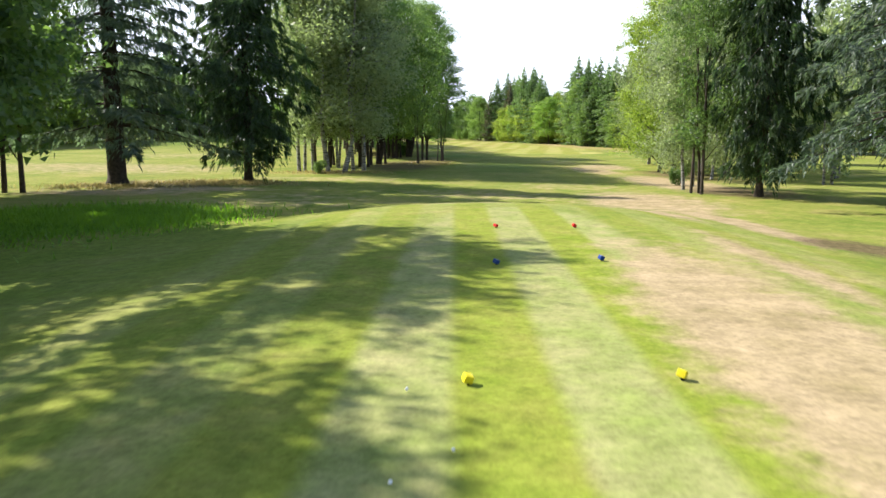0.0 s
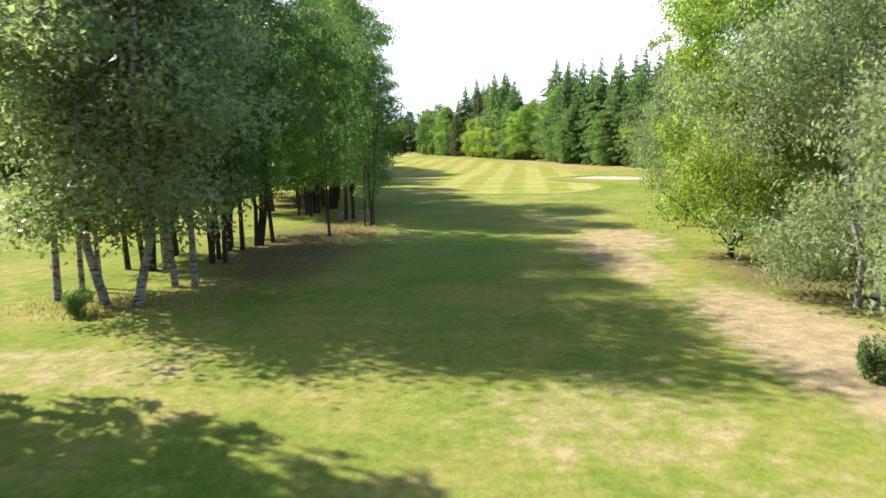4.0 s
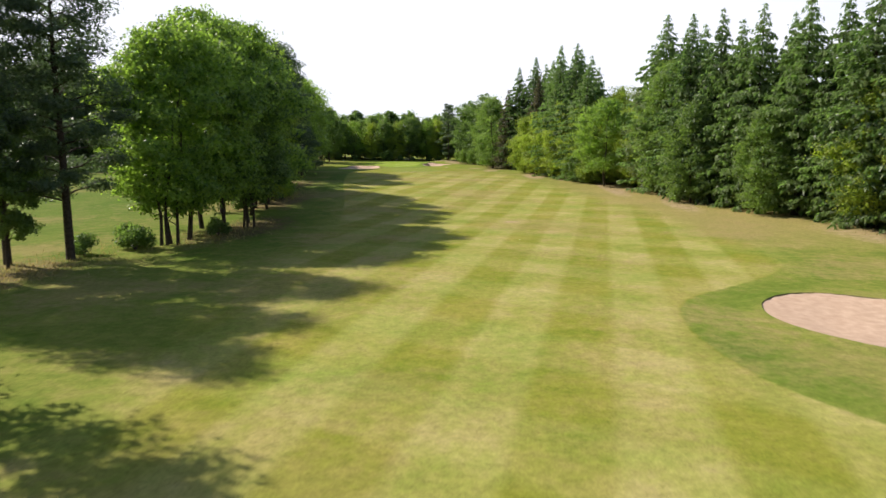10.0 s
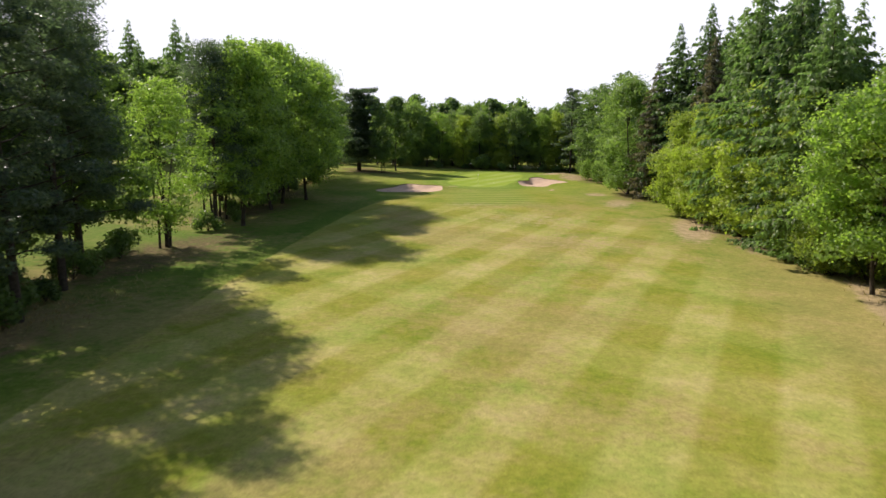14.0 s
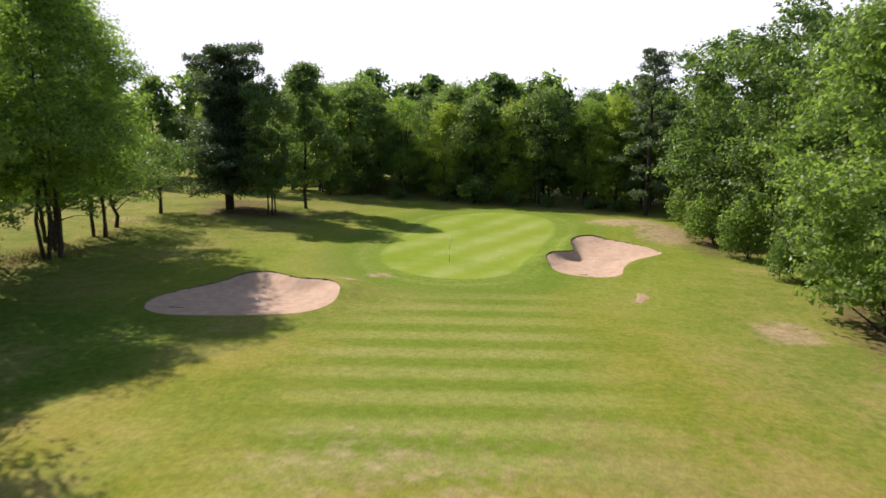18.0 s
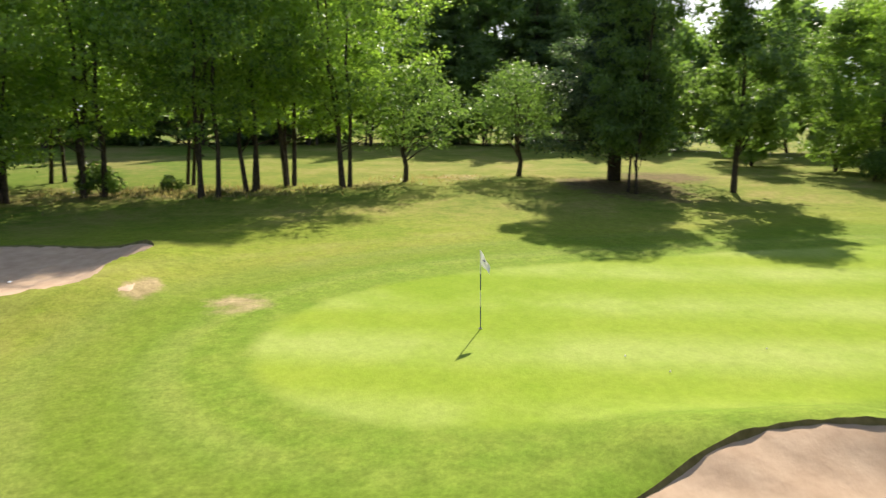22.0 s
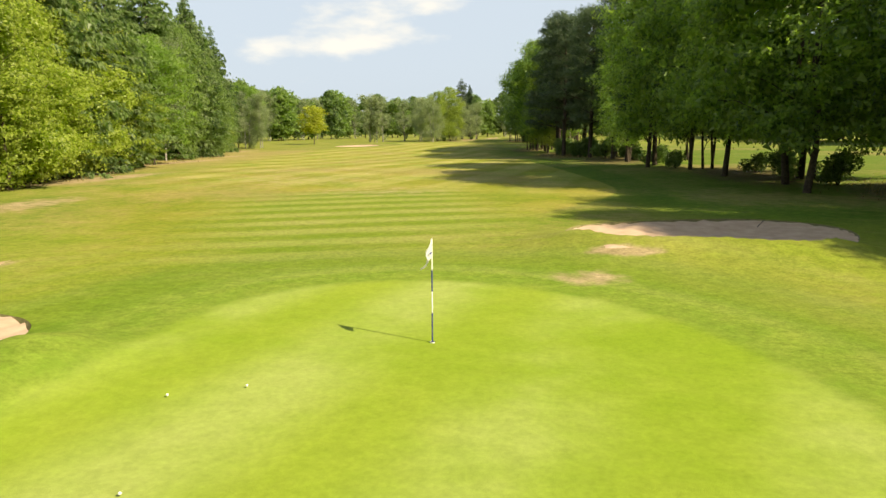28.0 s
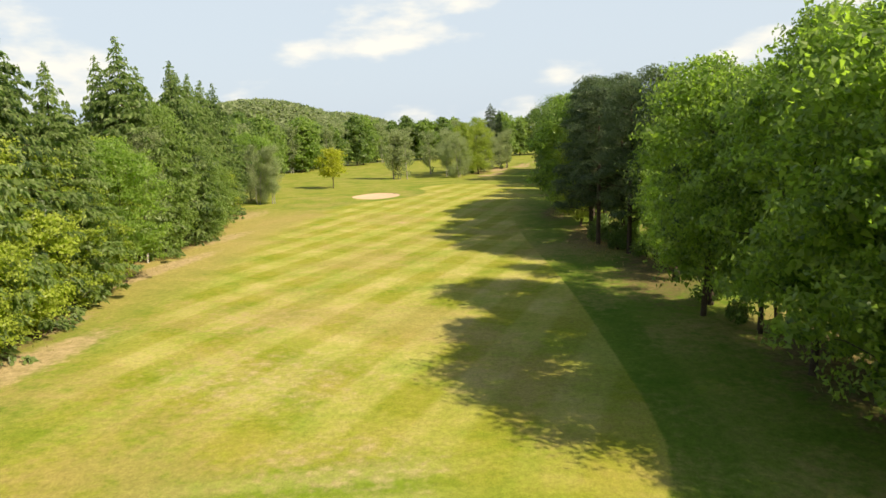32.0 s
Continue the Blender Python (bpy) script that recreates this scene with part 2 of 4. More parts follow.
def lie(x, y, tee=None, green=None):
    """The height of the ground."""
    x, y = np.asarray(x, float), np.asarray(y, float)
    z = 0.16 * np.sin(x * 0.055 + 1.0) * np.sin(y * 0.043) + 0.09 * np.sin(x * 0.13 + y * 0.021) * np.cos(y * 0.09 - 0.7)
    z = z - 0.7 * np.exp(-((x - 12) ** 2 + (y - 220) ** 2) / 35**2) + 0.4 * np.exp(-((x - 15) ** 2 + (y - 140) ** 2) / 28**2)
    z = z + 0.45 * smooth(-x, 38, 52) * smooth(y, 250, 300)
    near = smooth(y, 315, 335) * smooth(-y, -400, -385) * smooth(x, -40, -32)
    z = z * (1 - 0.8 * near)
    tee = inside_by(TEE_LINE, x, y) if tee is None else tee
    green = inside_by(GREEN_LINE, x, y) if green is None else green
    z = z + (0.95 - z) * smooth(tee, -12.0, -0.5)
    z = z + 0.04 * smooth(green, -6.0, 0.0)
    bank = np.exp(-((x + 5) / 6.0) ** 2 - ((y - 372) / 6.0) ** 2)
    for row, height, reach in MOUNDS:
        far = np.full(x.shape, 1e9)
        for (ax, ay), (bx, by) in zip(row, row[1:]):
            k = np.clip(((x - ax) * (bx - ax) + (y - ay) * (by - ay)) / ((bx - ax) ** 2 + (by - ay) ** 2), 0, 1)
            far = np.minimum(far, np.hypot(x - ax - k * (bx - ax), y - ay - k * (by - ay)))
        z = z + height * np.exp(-((far / reach) ** 2))
    return z + 0.9 * bank


def rise(x, y):
    return float(lie(np.array([x]), np.array([y]))[0])


# ---- turf material ----
m, t, b, o = material("turf")
TURF = m
pos = node(t, "ShaderNodeTexCoord").outputs["Object"]
xyz = node(t, "ShaderNodeSeparateXYZ")
link(t, pos, xyz.inputs[0])
PX, PY = xyz.outputs[0], xyz.outputs[1]


def field(name):
    n = node(t, "ShaderNodeAttribute")
    n.attribute_name = name
    return n.outputs["Fac"]


fine, mid, big, patch = noise_at(t, 9.0, 6.0, 0.75, pos), noise_at(t, 0.9, 5.0, 0.65, pos), noise_at(t, 0.16, 4.0, 0.6, pos), noise_at(t, 0.055, 3.0, 0.55, pos)
tuft = noise_at(t, 2.6, 6.0, 0.75, pos)
wobble = calc(t, "MULTIPLY", calc(t, "SUBTRACT", mid, 0.5), 0.5)


def band(angle, width, shift=0.0, soft=0.12):
    """Mown stripes: 0 and 1 by turns, across the given direction."""
    s = calc(t, "ADD", calc(t, "MULTIPLY", PX, math.cos(angle) / (2 * width)), calc(t, "MULTIPLY", PY, math.sin(angle) / (2 * width)))
    s = calc(t, "ADD", s, calc(t, "ADD", calc(t, "MULTIPLY", wobble, 0.25 / width), shift))
    tri = calc(t, "ABSOLUTE", calc(t, "SUBTRACT", calc(t, "FRACT", s), 0.5))
    return step(t, tri, 0.25 - soft / 2, 0.25 + soft / 2)


rough_col = ramp(t, calc(t, "ADD", calc(t, "MULTIPLY", mid, 0.4), calc(t, "MULTIPLY", big, 0.62)),
                 [(0.36, (0.1, 0.152, 0.02)), (0.52, (0.173, 0.2, 0.038)), (0.68, (0.258, 0.228, 0.078))])
fair_a = ramp(t, calc(t, "ADD", calc(t, "MULTIPLY", mid, 0.3), calc(t, "MULTIPLY", big, 0.7)), [(0.36, (0.134, 0.178, 0.017)), (0.5, (0.187, 0.204, 0.028)), (0.64, (0.24, 0.225, 0.048))])
fair_b = mixc(t, 1.0, fair_a, (1.45, 1.36, 2.6), "MULTIPLY")
rough_col = mixc(t, calc(t, "MULTIPLY", calc(t, "MULTIPLY", step(t, calc(t, "ADD", PX, calc(t, "MULTIPLY", wobble, 8.0)), 20.0, 36.0), calc(t, "MULTIPLY", step(t, PY, 185.0, 212.0), step(t, PX, 85.0, 60.0))), 0.7), rough_col, (0.27, 0.225, 0.085))
# deeper green rough on the belt's side, with tree shade put into the colour
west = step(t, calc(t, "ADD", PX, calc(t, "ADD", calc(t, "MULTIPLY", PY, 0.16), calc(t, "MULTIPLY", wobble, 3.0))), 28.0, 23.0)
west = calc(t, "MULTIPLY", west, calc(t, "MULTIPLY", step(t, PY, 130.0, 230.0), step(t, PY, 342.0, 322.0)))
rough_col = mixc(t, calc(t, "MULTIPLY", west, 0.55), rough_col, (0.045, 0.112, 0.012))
stripes = calc(t, "MULTIPLY", step(t, PY, 320.0, 298.0), calc(t, "ADD", calc(t, "MULTIPLY", band(radians(-8), 3.4), 0.66), calc(t, "MULTIPLY", band(radians(62), 5.0, 0.2), 0.34)))
fair_col = mixc(t, stripes, fair_a, fair_b)
appr = mixc(t, calc(t, "MULTIPLY", band(radians(110), 1.5, 0.05, 0.3), 0.52), mixc(t, 0.75, fair_a, (0.12, 0.185, 0.02)), mixc(t, 0.6, fair_b, (0.27, 0.285, 0.09)))
along = calc(t, "ADD", calc(t, "MULTIPLY", PY, 0.94), calc(t, "MULTIPLY", PX, -0.34))
across = calc(t, "ABSOLUTE", calc(t, "SUBTRACT", calc(t, "ADD", calc(t, "MULTIPLY", PX, 0.94), calc(t, "MULTIPLY", PY, 0.34)), 101.0))
on_appr = calc(t, "MULTIPLY", step(t, along, 294.5, 297.0), step(t, calc(t, "ADD", across, calc(t, "MULTIPLY", wobble, 4.0)), 11.0, 4.0))
fair_col = mixc(t, on_appr, fair_col, appr)
edge = calc(t, "ADD", field("fairway"), calc(t, "MULTIPLY", wobble, 0.7))
sunset_side = step(t, calc(t, "ADD", PX, calc(t, "MULTIPLY", PY, 0.22)), 60.0, 54.0)            # the belt's side of the fairway
crisp = calc(t, "MAXIMUM", calc(t, "MULTIPLY", step(t, PY, 196.0, 170.0), step(t, PX, 5.0, 9.0)), calc(t, "MULTIPLY", sunset_side, calc(t, "MULTIPLY", step(t, PY, 330.0, 318.0), step(t, PY, 195.0, 240.0))))
rim = calc(t, "MULTIPLY", step(t, edge, 0.0, 0.25), step(t, edge, 2.3, 1.5))                  # the last mowing pass, round the fairway
fair_col = mixc(t, calc(t, "MULTIPLY", calc(t, "MULTIPLY", rim, crisp), calc(t, "MULTIPLY_ADD", step(t, PY, 215.0, 180.0), 0.3, 0.06)), fair_col, mixc(t, 0.5, fair_b, (0.31, 0.28, 0.1)))
collar = calc(t, "MULTIPLY", calc(t, "MULTIPLY", step(t, edge, -4.2, -3.2), crisp), 0.5)        # semi-rough, a mower's width
rough_col = mixc(t, collar, rough_col, mixc(t, 1.0, rough_col, (0.62, 0.82, 0.55), "MULTIPLY"))
by_green = calc(t, "MULTIPLY", step(t, PY, 320.0, 337.0), calc(t, "MULTIPLY", step(t, PX, -42.0, -34.0), step(t, PX, 8.0, -2.0)))
rough_col = mixc(t, calc(t, "MULTIPLY", by_green, 0.75), rough_col, mixc(t, 0.55, fair_a, (0.155, 0.23, 0.022)))
soft_edge = mixc(t, crisp, step(t, edge, -4.0, 3.0), step(t, edge, -0.15, 0.15))
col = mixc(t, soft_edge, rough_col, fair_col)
tee_a = ramp(t, mid, [(0.3, (0.15, 0.205, 0.02)), (0.75, (0.215, 0.235, 0.04))])
tee_col = mixc(t, calc(t, "MULTIPLY", band(radians(0), 1.38, 0.076, 0.12), 0.9), tee_a, mixc(t, 1.0, tee_a, (1.32, 1.18, 3.2), "MULTIPLY"))
col = mixc(t, calc(t, "MULTIPLY", step(t, calc(t, "ADD", field("tee"), calc(t, "MULTIPLY", wobble, 4.0)), -9.0, -4.0), 0.4), col, tee_col)
col = mixc(t, step(t, calc(t, "ADD", field("tee"), wobble), -0.3, 0.3), col, tee_col)
fringe = ramp(t, mid, [(0.3, (0.12, 0.195, 0.022)), (0.75, (0.18, 0.235, 0.038))])
col = mixc(t, step(t, calc(t, "ADD", field("green"), wobble), -3.6, -1.6), col, fringe)
ring = calc(t, "SINE", calc(t, "MULTIPLY", calc(t, "ADD", field("green"), calc(t, "MULTIPLY", wobble, 0.8)), 2.3))
near_green = calc(t, "MULTIPLY", step(t, field("green"), -15.0, -5.0), step(t, big, 0.34, 0.6))
col = mixc(t, calc(t, "MULTIPLY", near_green, calc(t, "MULTIPLY", step(t, ring, -0.2, 1.0), 0.3)), col, (0.235, 0.26, 0.075))
ring_grass = calc(t, "MULTIPLY", step(t, calc(t, "ADD", field("green"), calc(t, "MULTIPLY", wobble, 2.0)), -6.5, -4.5), step(t, calc(t, "ADD", field("green"), wobble), -1.6, -2.6))
col = mixc(t, calc(t, "MULTIPLY", ring_grass, 0.45), col, (0.085, 0.165, 0.014))
green_a = ramp(t, calc(t, "ADD", calc(t, "MULTIPLY", mid, 0.4), calc(t, "MULTIPLY", big, 0.6)), [(0.35, (0.17, 0.255, 0.022)), (0.7, (0.226, 0.29, 0.038))])
green_col = mixc(t, calc(t, "MULTIPLY", calc(t, "MULTIPLY", band(radians(-12), 2.2, 0.0, 0.4), step(t, big, 0.26, 0.6)), 0.8), green_a, mixc(t, 1.0, green_a, (1.32, 1.2, 2.8), "MULTIPLY"))
col = mixc(t, step(t, calc(t, "ADD", field("green"), calc(t, "MULTIPLY", wobble, 0.5)), -0.35, 0.35), col, green_col)
# rich green patches, partly shade of the trees painted into the turf
lush_and_shade = step(t, calc(t, "ADD", field("lush_and_shade"), calc(t, "MULTIPLY", calc(t, "SUBTRACT", mid, 0.5), 0.8)), 0.15, 0.8)
col = mixc(t, calc(t, "MULTIPLY", lush_and_shade, 0.75), col, ramp(t, tuft, [(0.3, (0.05, 0.125, 0.012)), (0.7, (0.115, 0.21, 0.022))]))
dry = step(t, calc(t, "ADD", field("dry"), calc(t, "MULTIPLY", calc(t, "SUBTRACT", mid, 0.5), 0.9)), 0.24, 0.72)
soil = ramp(t, mid, [(0.3, (0.235, 0.185, 0.1)), (0.7, (0.37, 0.295, 0.18))])
col = mixc(t, calc(t, "MULTIPLY", dry, 0.9), col, soil)
shed = step(t, calc(t, "ADD", field("litter"), calc(t, "MULTIPLY", calc(t, "SUBTRACT", mid, 0.5), 1.1)), 0.3, 0.8)
col = mixc(t, calc(t, "MULTIPLY", shed, 0.85), col, ramp(t, tuft, [(0.3, (0.06, 0.045, 0.025)), (0.6, (0.13, 0.095, 0.055)), (0.8, (0.11, 0.12, 0.035))]))
worn = calc(t, "MULTIPLY", step(t, calc(t, "ADD", calc(t, "MULTIPLY", patch, 0.7), calc(t, "MULTIPLY", mid, 0.3)), 0.48, 0.62), step(t, field("green"), -2.0, -5.0))
col = mixc(t, calc(t, "MULTIPLY", worn, calc(t, "ADD", 0.12, calc(t, "MULTIPLY", calc(t, "MULTIPLY", step(t, PY, 120.0, 190.0), step(t, PY, 336.0, 318.0)), 0.38))), col, (0.27, 0.212, 0.092))
grain = calc(t, "ADD", calc(t, "ADD", 0.58, calc(t, "MULTIPLY", step(t, fine, 0.26, 0.74), 0.42)), calc(t, "MULTIPLY", step(t, tuft, 0.24, 0.76), 0.42))
grain = mixc(t, calc(t, "MULTIPLY", step(t, field("green"), -1.0, 0.3), 0.55), grain, (1.0, 1.0, 1.0))
col = mixc(t, 1.0, col, grain, "MULTIPLY")
col = mixc(t, 1.0, col, (1.04, 1.0, 0.98), "MULTIPLY")
link(t, col, b.inputs["Base Color"])
b.inputs["Roughness"].default_value = 0.9
b.inputs["Specular IOR Level"].default_value = 0.03
bump(t, b, calc(t, "ADD", calc(t, "MULTIPLY", fine, 0.6), calc(t, "MULTIPLY", mid, 0.8)), 0.35, 0.06)
SAND = plain("sand", (0.4, 0.275, 0.185), (0.53, 0.385, 0.27), 1.6, 0.95, 0.02)
EARTH = plain("bunker_lip_earth", (0.11, 0.105, 0.04), (0.21, 0.185, 0.085), 4.0, 0.95, 0.03)

# dry or bare ground: places (x, y, reach across, reach along, amount)
BARE = [(-36, 76, 20, 13, 0.5), (-40, 110, 20, 16, 0.4), (-10, 41, 9, 4, 0.42), (4, 47, 9, 4, 0.42), (-22, 47, 8, 3, 0.6), (12, 44, 5, 9, 0.72), (-9, 45, 6, 3.5, 0.42), (-1, 50, 7, 3, 0.38), (9, 56, 6, 5, 0.42), (2, 40, 5, 2.5, 0.4), (-14, 63, 8, 3, 0.45), (9.0, 20, 0.9, 8, 0.75), (10.2, 34.5, 0.9, 5, 0.95), (12.3, 45, 1.6, 6, 0.8), (-18, 50, 7, 2.6, 0.75), (2, 300, 12, 10, 0.4), (-8, 312, 8, 6, 0.4), (10, 285, 10, 8, 0.38), (1, 36.5, 5, 3, 0.5), (19.5, 92, 4, 8, 0.7), (-8, 62, 6, 4, 0.45), (5.8, 11, 2.3, 14, 0.85), (-20, 57, 9, 4, 0.6), (19, 62, 4, 14, 0.85), (12.8, 33, 1.5, 10, 0.85), (16.5, 84, 3, 12, 0.7), (26, 72, 6, 25, 0.4),
        (36.3, 266, 2.2, 20, 0.9), (29.5, 291, 2.6, 7, 0.85), (23, 301, 3.2, 13, 0.8), (42, 236, 2.6, 14, 0.6), (55, 205, 5, 14, 0.55), (12, 324, 3, 8, 0.6),
        (16.5, 214, 1.2, 0.6, 1.0), (-1.9, 340, 0.7, 0.9, 0.6), (-6, 373, 5, 4, 0.8), (-1, 368, 4, 6, 0.7), (-22.4, 336.9, 1.3, 0.6, 1.0), (-21.2, 340, 1.5, 1.3, 0.6), (7, 336, 2.5, 3, 0.7),
        (-50, 361, 5, 3, 0.7), (-57, 352, 4, 4, 0.5), (2, 96, 2.5, 12, 0.35), (-4, 114, 3, 8, 0.5), (16, 105, 4, 9, 0.4)]
# brown leaf litter under the trees
LITTER = [(15, 26, 3, 2.6, 0.95), (-6, 90, 6, 20, 0.75), (-4, 101, 5, 9, 0.8), (-21, 55, 9, 5, 0.7), (21, 52, 5, 6, 0.8), (24, 76, 5, 12, 0.7), (-13, 132, 6, 22, 0.65), (-21, 172, 5, 12, 0.7), (-13, 202, 5, 16, 0.75), (-20, 232, 6, 18, 0.8),
          (-27, 262, 6, 20, 0.75), (-37, 292, 6, 16, 0.75), (-44, 311, 6, 12, 0.75), (-50, 331, 5, 13, 0.6), (-48, 363, 8, 5, 0.8), (-54, 368, 6, 5, 0.8), (-25, 388, 30, 5, 0.7), (14, 342, 5, 18, 0.8), (30, 305, 6, 22, 0.8),
          (46, 258, 6, 26, 0.8), (60, 213, 6, 24, 0.7), (4, 366, 5, 10, 0.7)]


# long green grass by the tee, and tree shade put into the turf's green
LUSH_AND_SHADE = [(-16, 33, 5, 4, 1.0), (5, 90, 7, 20, 0.55), (1, 122, 8, 12, 0.6), (-12, 20, 8, 12, 0.5), (-30, 318, 8, 10, 0.5), (-20, 292, 6, 14, 0.4)]


def patches(rows, x, y):
    out_ = np.zeros(np.shape(x))
    for px, py, a, c, k in rows:
        out_ = np.maximum(out_, k * np.exp(-(((x - px) / a) ** 2 + ((y - py) / c) ** 2) ** 1.5))
    return out_


def turf_sheet(name, xs, ys, holes=()):
    X, Y = np.meshgrid(xs, ys)
    tee, green, fair = (inside_by(line, X, Y) for line in (TEE_LINE, GREEN_LINE, FAIR_LINE))
    Z = lie(X, Y, tee, green)
    gone = np.zeros(X.shape, bool)
    for line in holes:
        gone |= inside_by(line, X, Y) > -0.2
    dry, litter = patches(BARE, X, Y), patches(LITTER, X, Y)
    n, w = X.size, len(xs)
    i = np.arange(n).reshape(X.shape)
    quad = np.stack([i[:-1, :-1], i[:-1, 1:], i[1:, 1:], i[1:, :-1]], -1).reshape(-1, 4)
    keep = ~(gone.ravel()[quad].any(1))
    return mesh_of(name, np.stack([X, Y, Z], -1).reshape(-1, 3), quad[keep], {"tee": tee, "green": green, "fairway": fair, "dry": dry, "litter": litter, "lush_and_shade": patches(LUSH_AND_SHADE, X, Y)})


def mesh_of(name, verts, quads, fields=None, flat=False):
    me = bpy.data.meshes.new(name)
    quads = np.asarray(quads)
    k = quads.shape[1]
    me.vertices.add(len(verts))
    me.vertices.foreach_set("co", np.asarray(verts, np.float32).ravel())
    me.loops.add(quads.size)
    me.loops.foreach_set("vertex_index", quads.astype(np.int32).ravel())
    me.polygons.add(len(quads))
    me.polygons.foreach_set("loop_start", np.arange(0, quads.size, k, dtype=np.int32))
    for key, v in (fields or {}).items():
        me.attributes.new(key, "FLOAT", "POINT").data.foreach_set("value", np.asarray(v, np.float32).ravel())
    me.update(calc_edges=True)
    if not flat:
        me.polygons.foreach_set("use_smooth", np.ones(len(quads), bool))
    return me


def part(name, me, mat, parent=None, label=""):
    if isinstance(me, bmesh.types.BMesh):
        bm, me = me, bpy.data.meshes.new(name)
        bm.to_mesh(me)
        bm.free()
    if mat is not None and not me.materials:
        me.materials.append(mat)
    ob = new(name, me)
    ob.parent = parent
    return tagged(ob, label)


def lines(*spans):
    out = []
    for a, b_, s in spans:
        out += list(np.arange(a, b_, s))
    return np.array(out + [spans[-1][1]])


xs = lines((-3000, -600, 400), (-600, -200, 50), (-200, -80, 8), (-80, -36, 2), (-36, 0, 0.5), (0, 48, 0.75), (48, 90, 2), (90, 200, 10), (200, 600, 50), (600, 3000, 400))
ys = lines((-3000, -600, 400), (-600, -150, 50), (-150, -20, 8), (-20, 120, 1.0), (120, 185, 0.75), (185, 320, 1.2), (320, 384, 0.5), (384, 420, 2), (420, 500, 8), (500, 800, 50), (800, 3000, 400))
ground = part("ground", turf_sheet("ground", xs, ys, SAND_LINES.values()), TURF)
tagged(ground, "mown golf course turf, striped fairway, tee and green, dry patches", "ground", kind="structure")


def bunker(key, depth, label):
    """A sand bowl with a cut turf lip and a collar of turf that meets the ground."""
    line = SAND_LINES[key]
    n = len(line)
    mid_ = line.mean(0)
    d = np.roll(line, -1, 0) - np.roll(line, 1, 0)
    normal = np.stack([d[:, 1], -d[:, 0]], 1) / np.linalg.norm(d, axis=1)[:, None]
    area = 0.5 * np.sum(line[:, 0] * np.roll(line[:, 1], -1) - np.roll(line[:, 0], -1) * line[:, 1])
    normal *= 1 if area > 0 else -1
    thing = tagged(new("bunker"), label, "bunker", kind="structure")

    def rings(rows):
        v = np.concatenate([np.c_[r, z] for r, z in rows])
        i = np.arange(n)
        q = [np.stack([a * n + i, a * n + (i + 1) % n, (a + 1) * n + (i + 1) % n, (a + 1) * n + i], 1) for a in range(len(rows) - 1)]
        return v, np.concatenate(q)

    rng = np.random.default_rng(len(key))
    wob = 0.05 * rng.standard_normal(n)
    bare_lie = 0.2 + 0.8 * smooth(lie(line[:, 0], line[:, 1]), 0.1, 0.45)      # high lips on the raised side, almost none on the other
    lip = lie(line[:, 0], line[:, 1]) + 0.10 * bare_lie + wob * 0.4 * bare_lie
    outer = []
    for k in (0.0, 0.25, 0.6, 1.1, 1.7):
        p = line + normal * k
        z = lie(p[:, 0], p[:, 1])
        f = 1 - smooth(np.array([k]), 0.0, 1.7)[0]
        outer.append((p, z + 0.10 * f * bare_lie + (0.035 if k < 1.7 else -0.03) + wob * 0.4 * (k == 0) * bare_lie))
    v, q = rings(outer)
    q = q[:, ::-1] if area < 0 else q
    x, y = v[:, 0], v[:, 1]
    part("turf_collar", mesh_of("turf_collar", v, q[:, ::-1], {"tee": inside_by(TEE_LINE, x, y), "green": inside_by(GREEN_LINE, x, y), "fairway": inside_by(FAIR_LINE, x, y), "dry": patches(BARE, x, y), "litter": patches(LITTER, x, y), "lush_and_shade": patches(LUSH_AND_SHADE, x, y)}), TURF, thing)
    floor = lip - 0.06 - 0.12 * bare_lie - wob * 0.6
    v, q = rings([(line, outer[0][1]), (line - normal * 0.03, outer[0][1] - 0.05), (line - normal * 0.10, floor)])
    part("cut_edge", mesh_of("cut_edge", v, q), EARTH, thing, "cut earth and turf edge")
    rows = []
    for k in (0.0, 0.06, 0.14, 0.24, 0.36, 0.5, 0.64, 0.78, 0.9, 0.985):
        p = line - normal * 0.04
        p = p + (mid_ - p) * k
        w = smooth(np.array([k]), 0.0, 0.42)[0]
        base = floor * (1 - w) + floor.mean() * w
        rip = 0.03 * np.sin(p[:, 0] * 2.1 + p[:, 1] * 0.8) * np.sin(p[:, 1] * 1.7) * min(1, k * 5)
        rows.append((p, base + (0.02 + 0.1 * bare_lie) * (1 - smooth(np.array([k]), 0, 0.15)[0]) - depth * smooth(np.array([k]), 0.0, 0.6)[0] + rip))
    v, q = rings(rows)
    part("sand", mesh_of("sand", v, q), SAND, thing, "raked pale pinkish sand")
    return thing


bunker("fairway", 0.25, "large pale sand bunker beside the striped fairway")
bunker("front", 0.35, "kidney-shaped sand bunker with cut turf lip before the green")
bunker("side", 0.45, "heart-shaped pink sand bunker beside the putting green")


# ---- trees ----
def tube(points, radii, sides=7):
    p, r = np.array(points, float), np.array(radii, float)
    d = np.gradient(p, axis=0)
    d /= np.linalg.norm(d, axis=1)[:, None] + 1e-9
    ref = np.where(np.abs(d[:, :1]) > 0.9, np.array([[0, 1.0, 0]]), np.array([[1.0, 0, 0]]))
    u = np.cross(d, ref)
    u /= np.linalg.norm(u, axis=1)[:, None]
    w = np.cross(d, u)
    a = np.linspace(0, 2 * np.pi, sides, endpoint=False)
    v = p[:, None] + r[:, None, None] * (np.cos(a)[None, :, None] * u[:, None] + np.sin(a)[None, :, None] * w[:, None])
    i = np.arange(sides)
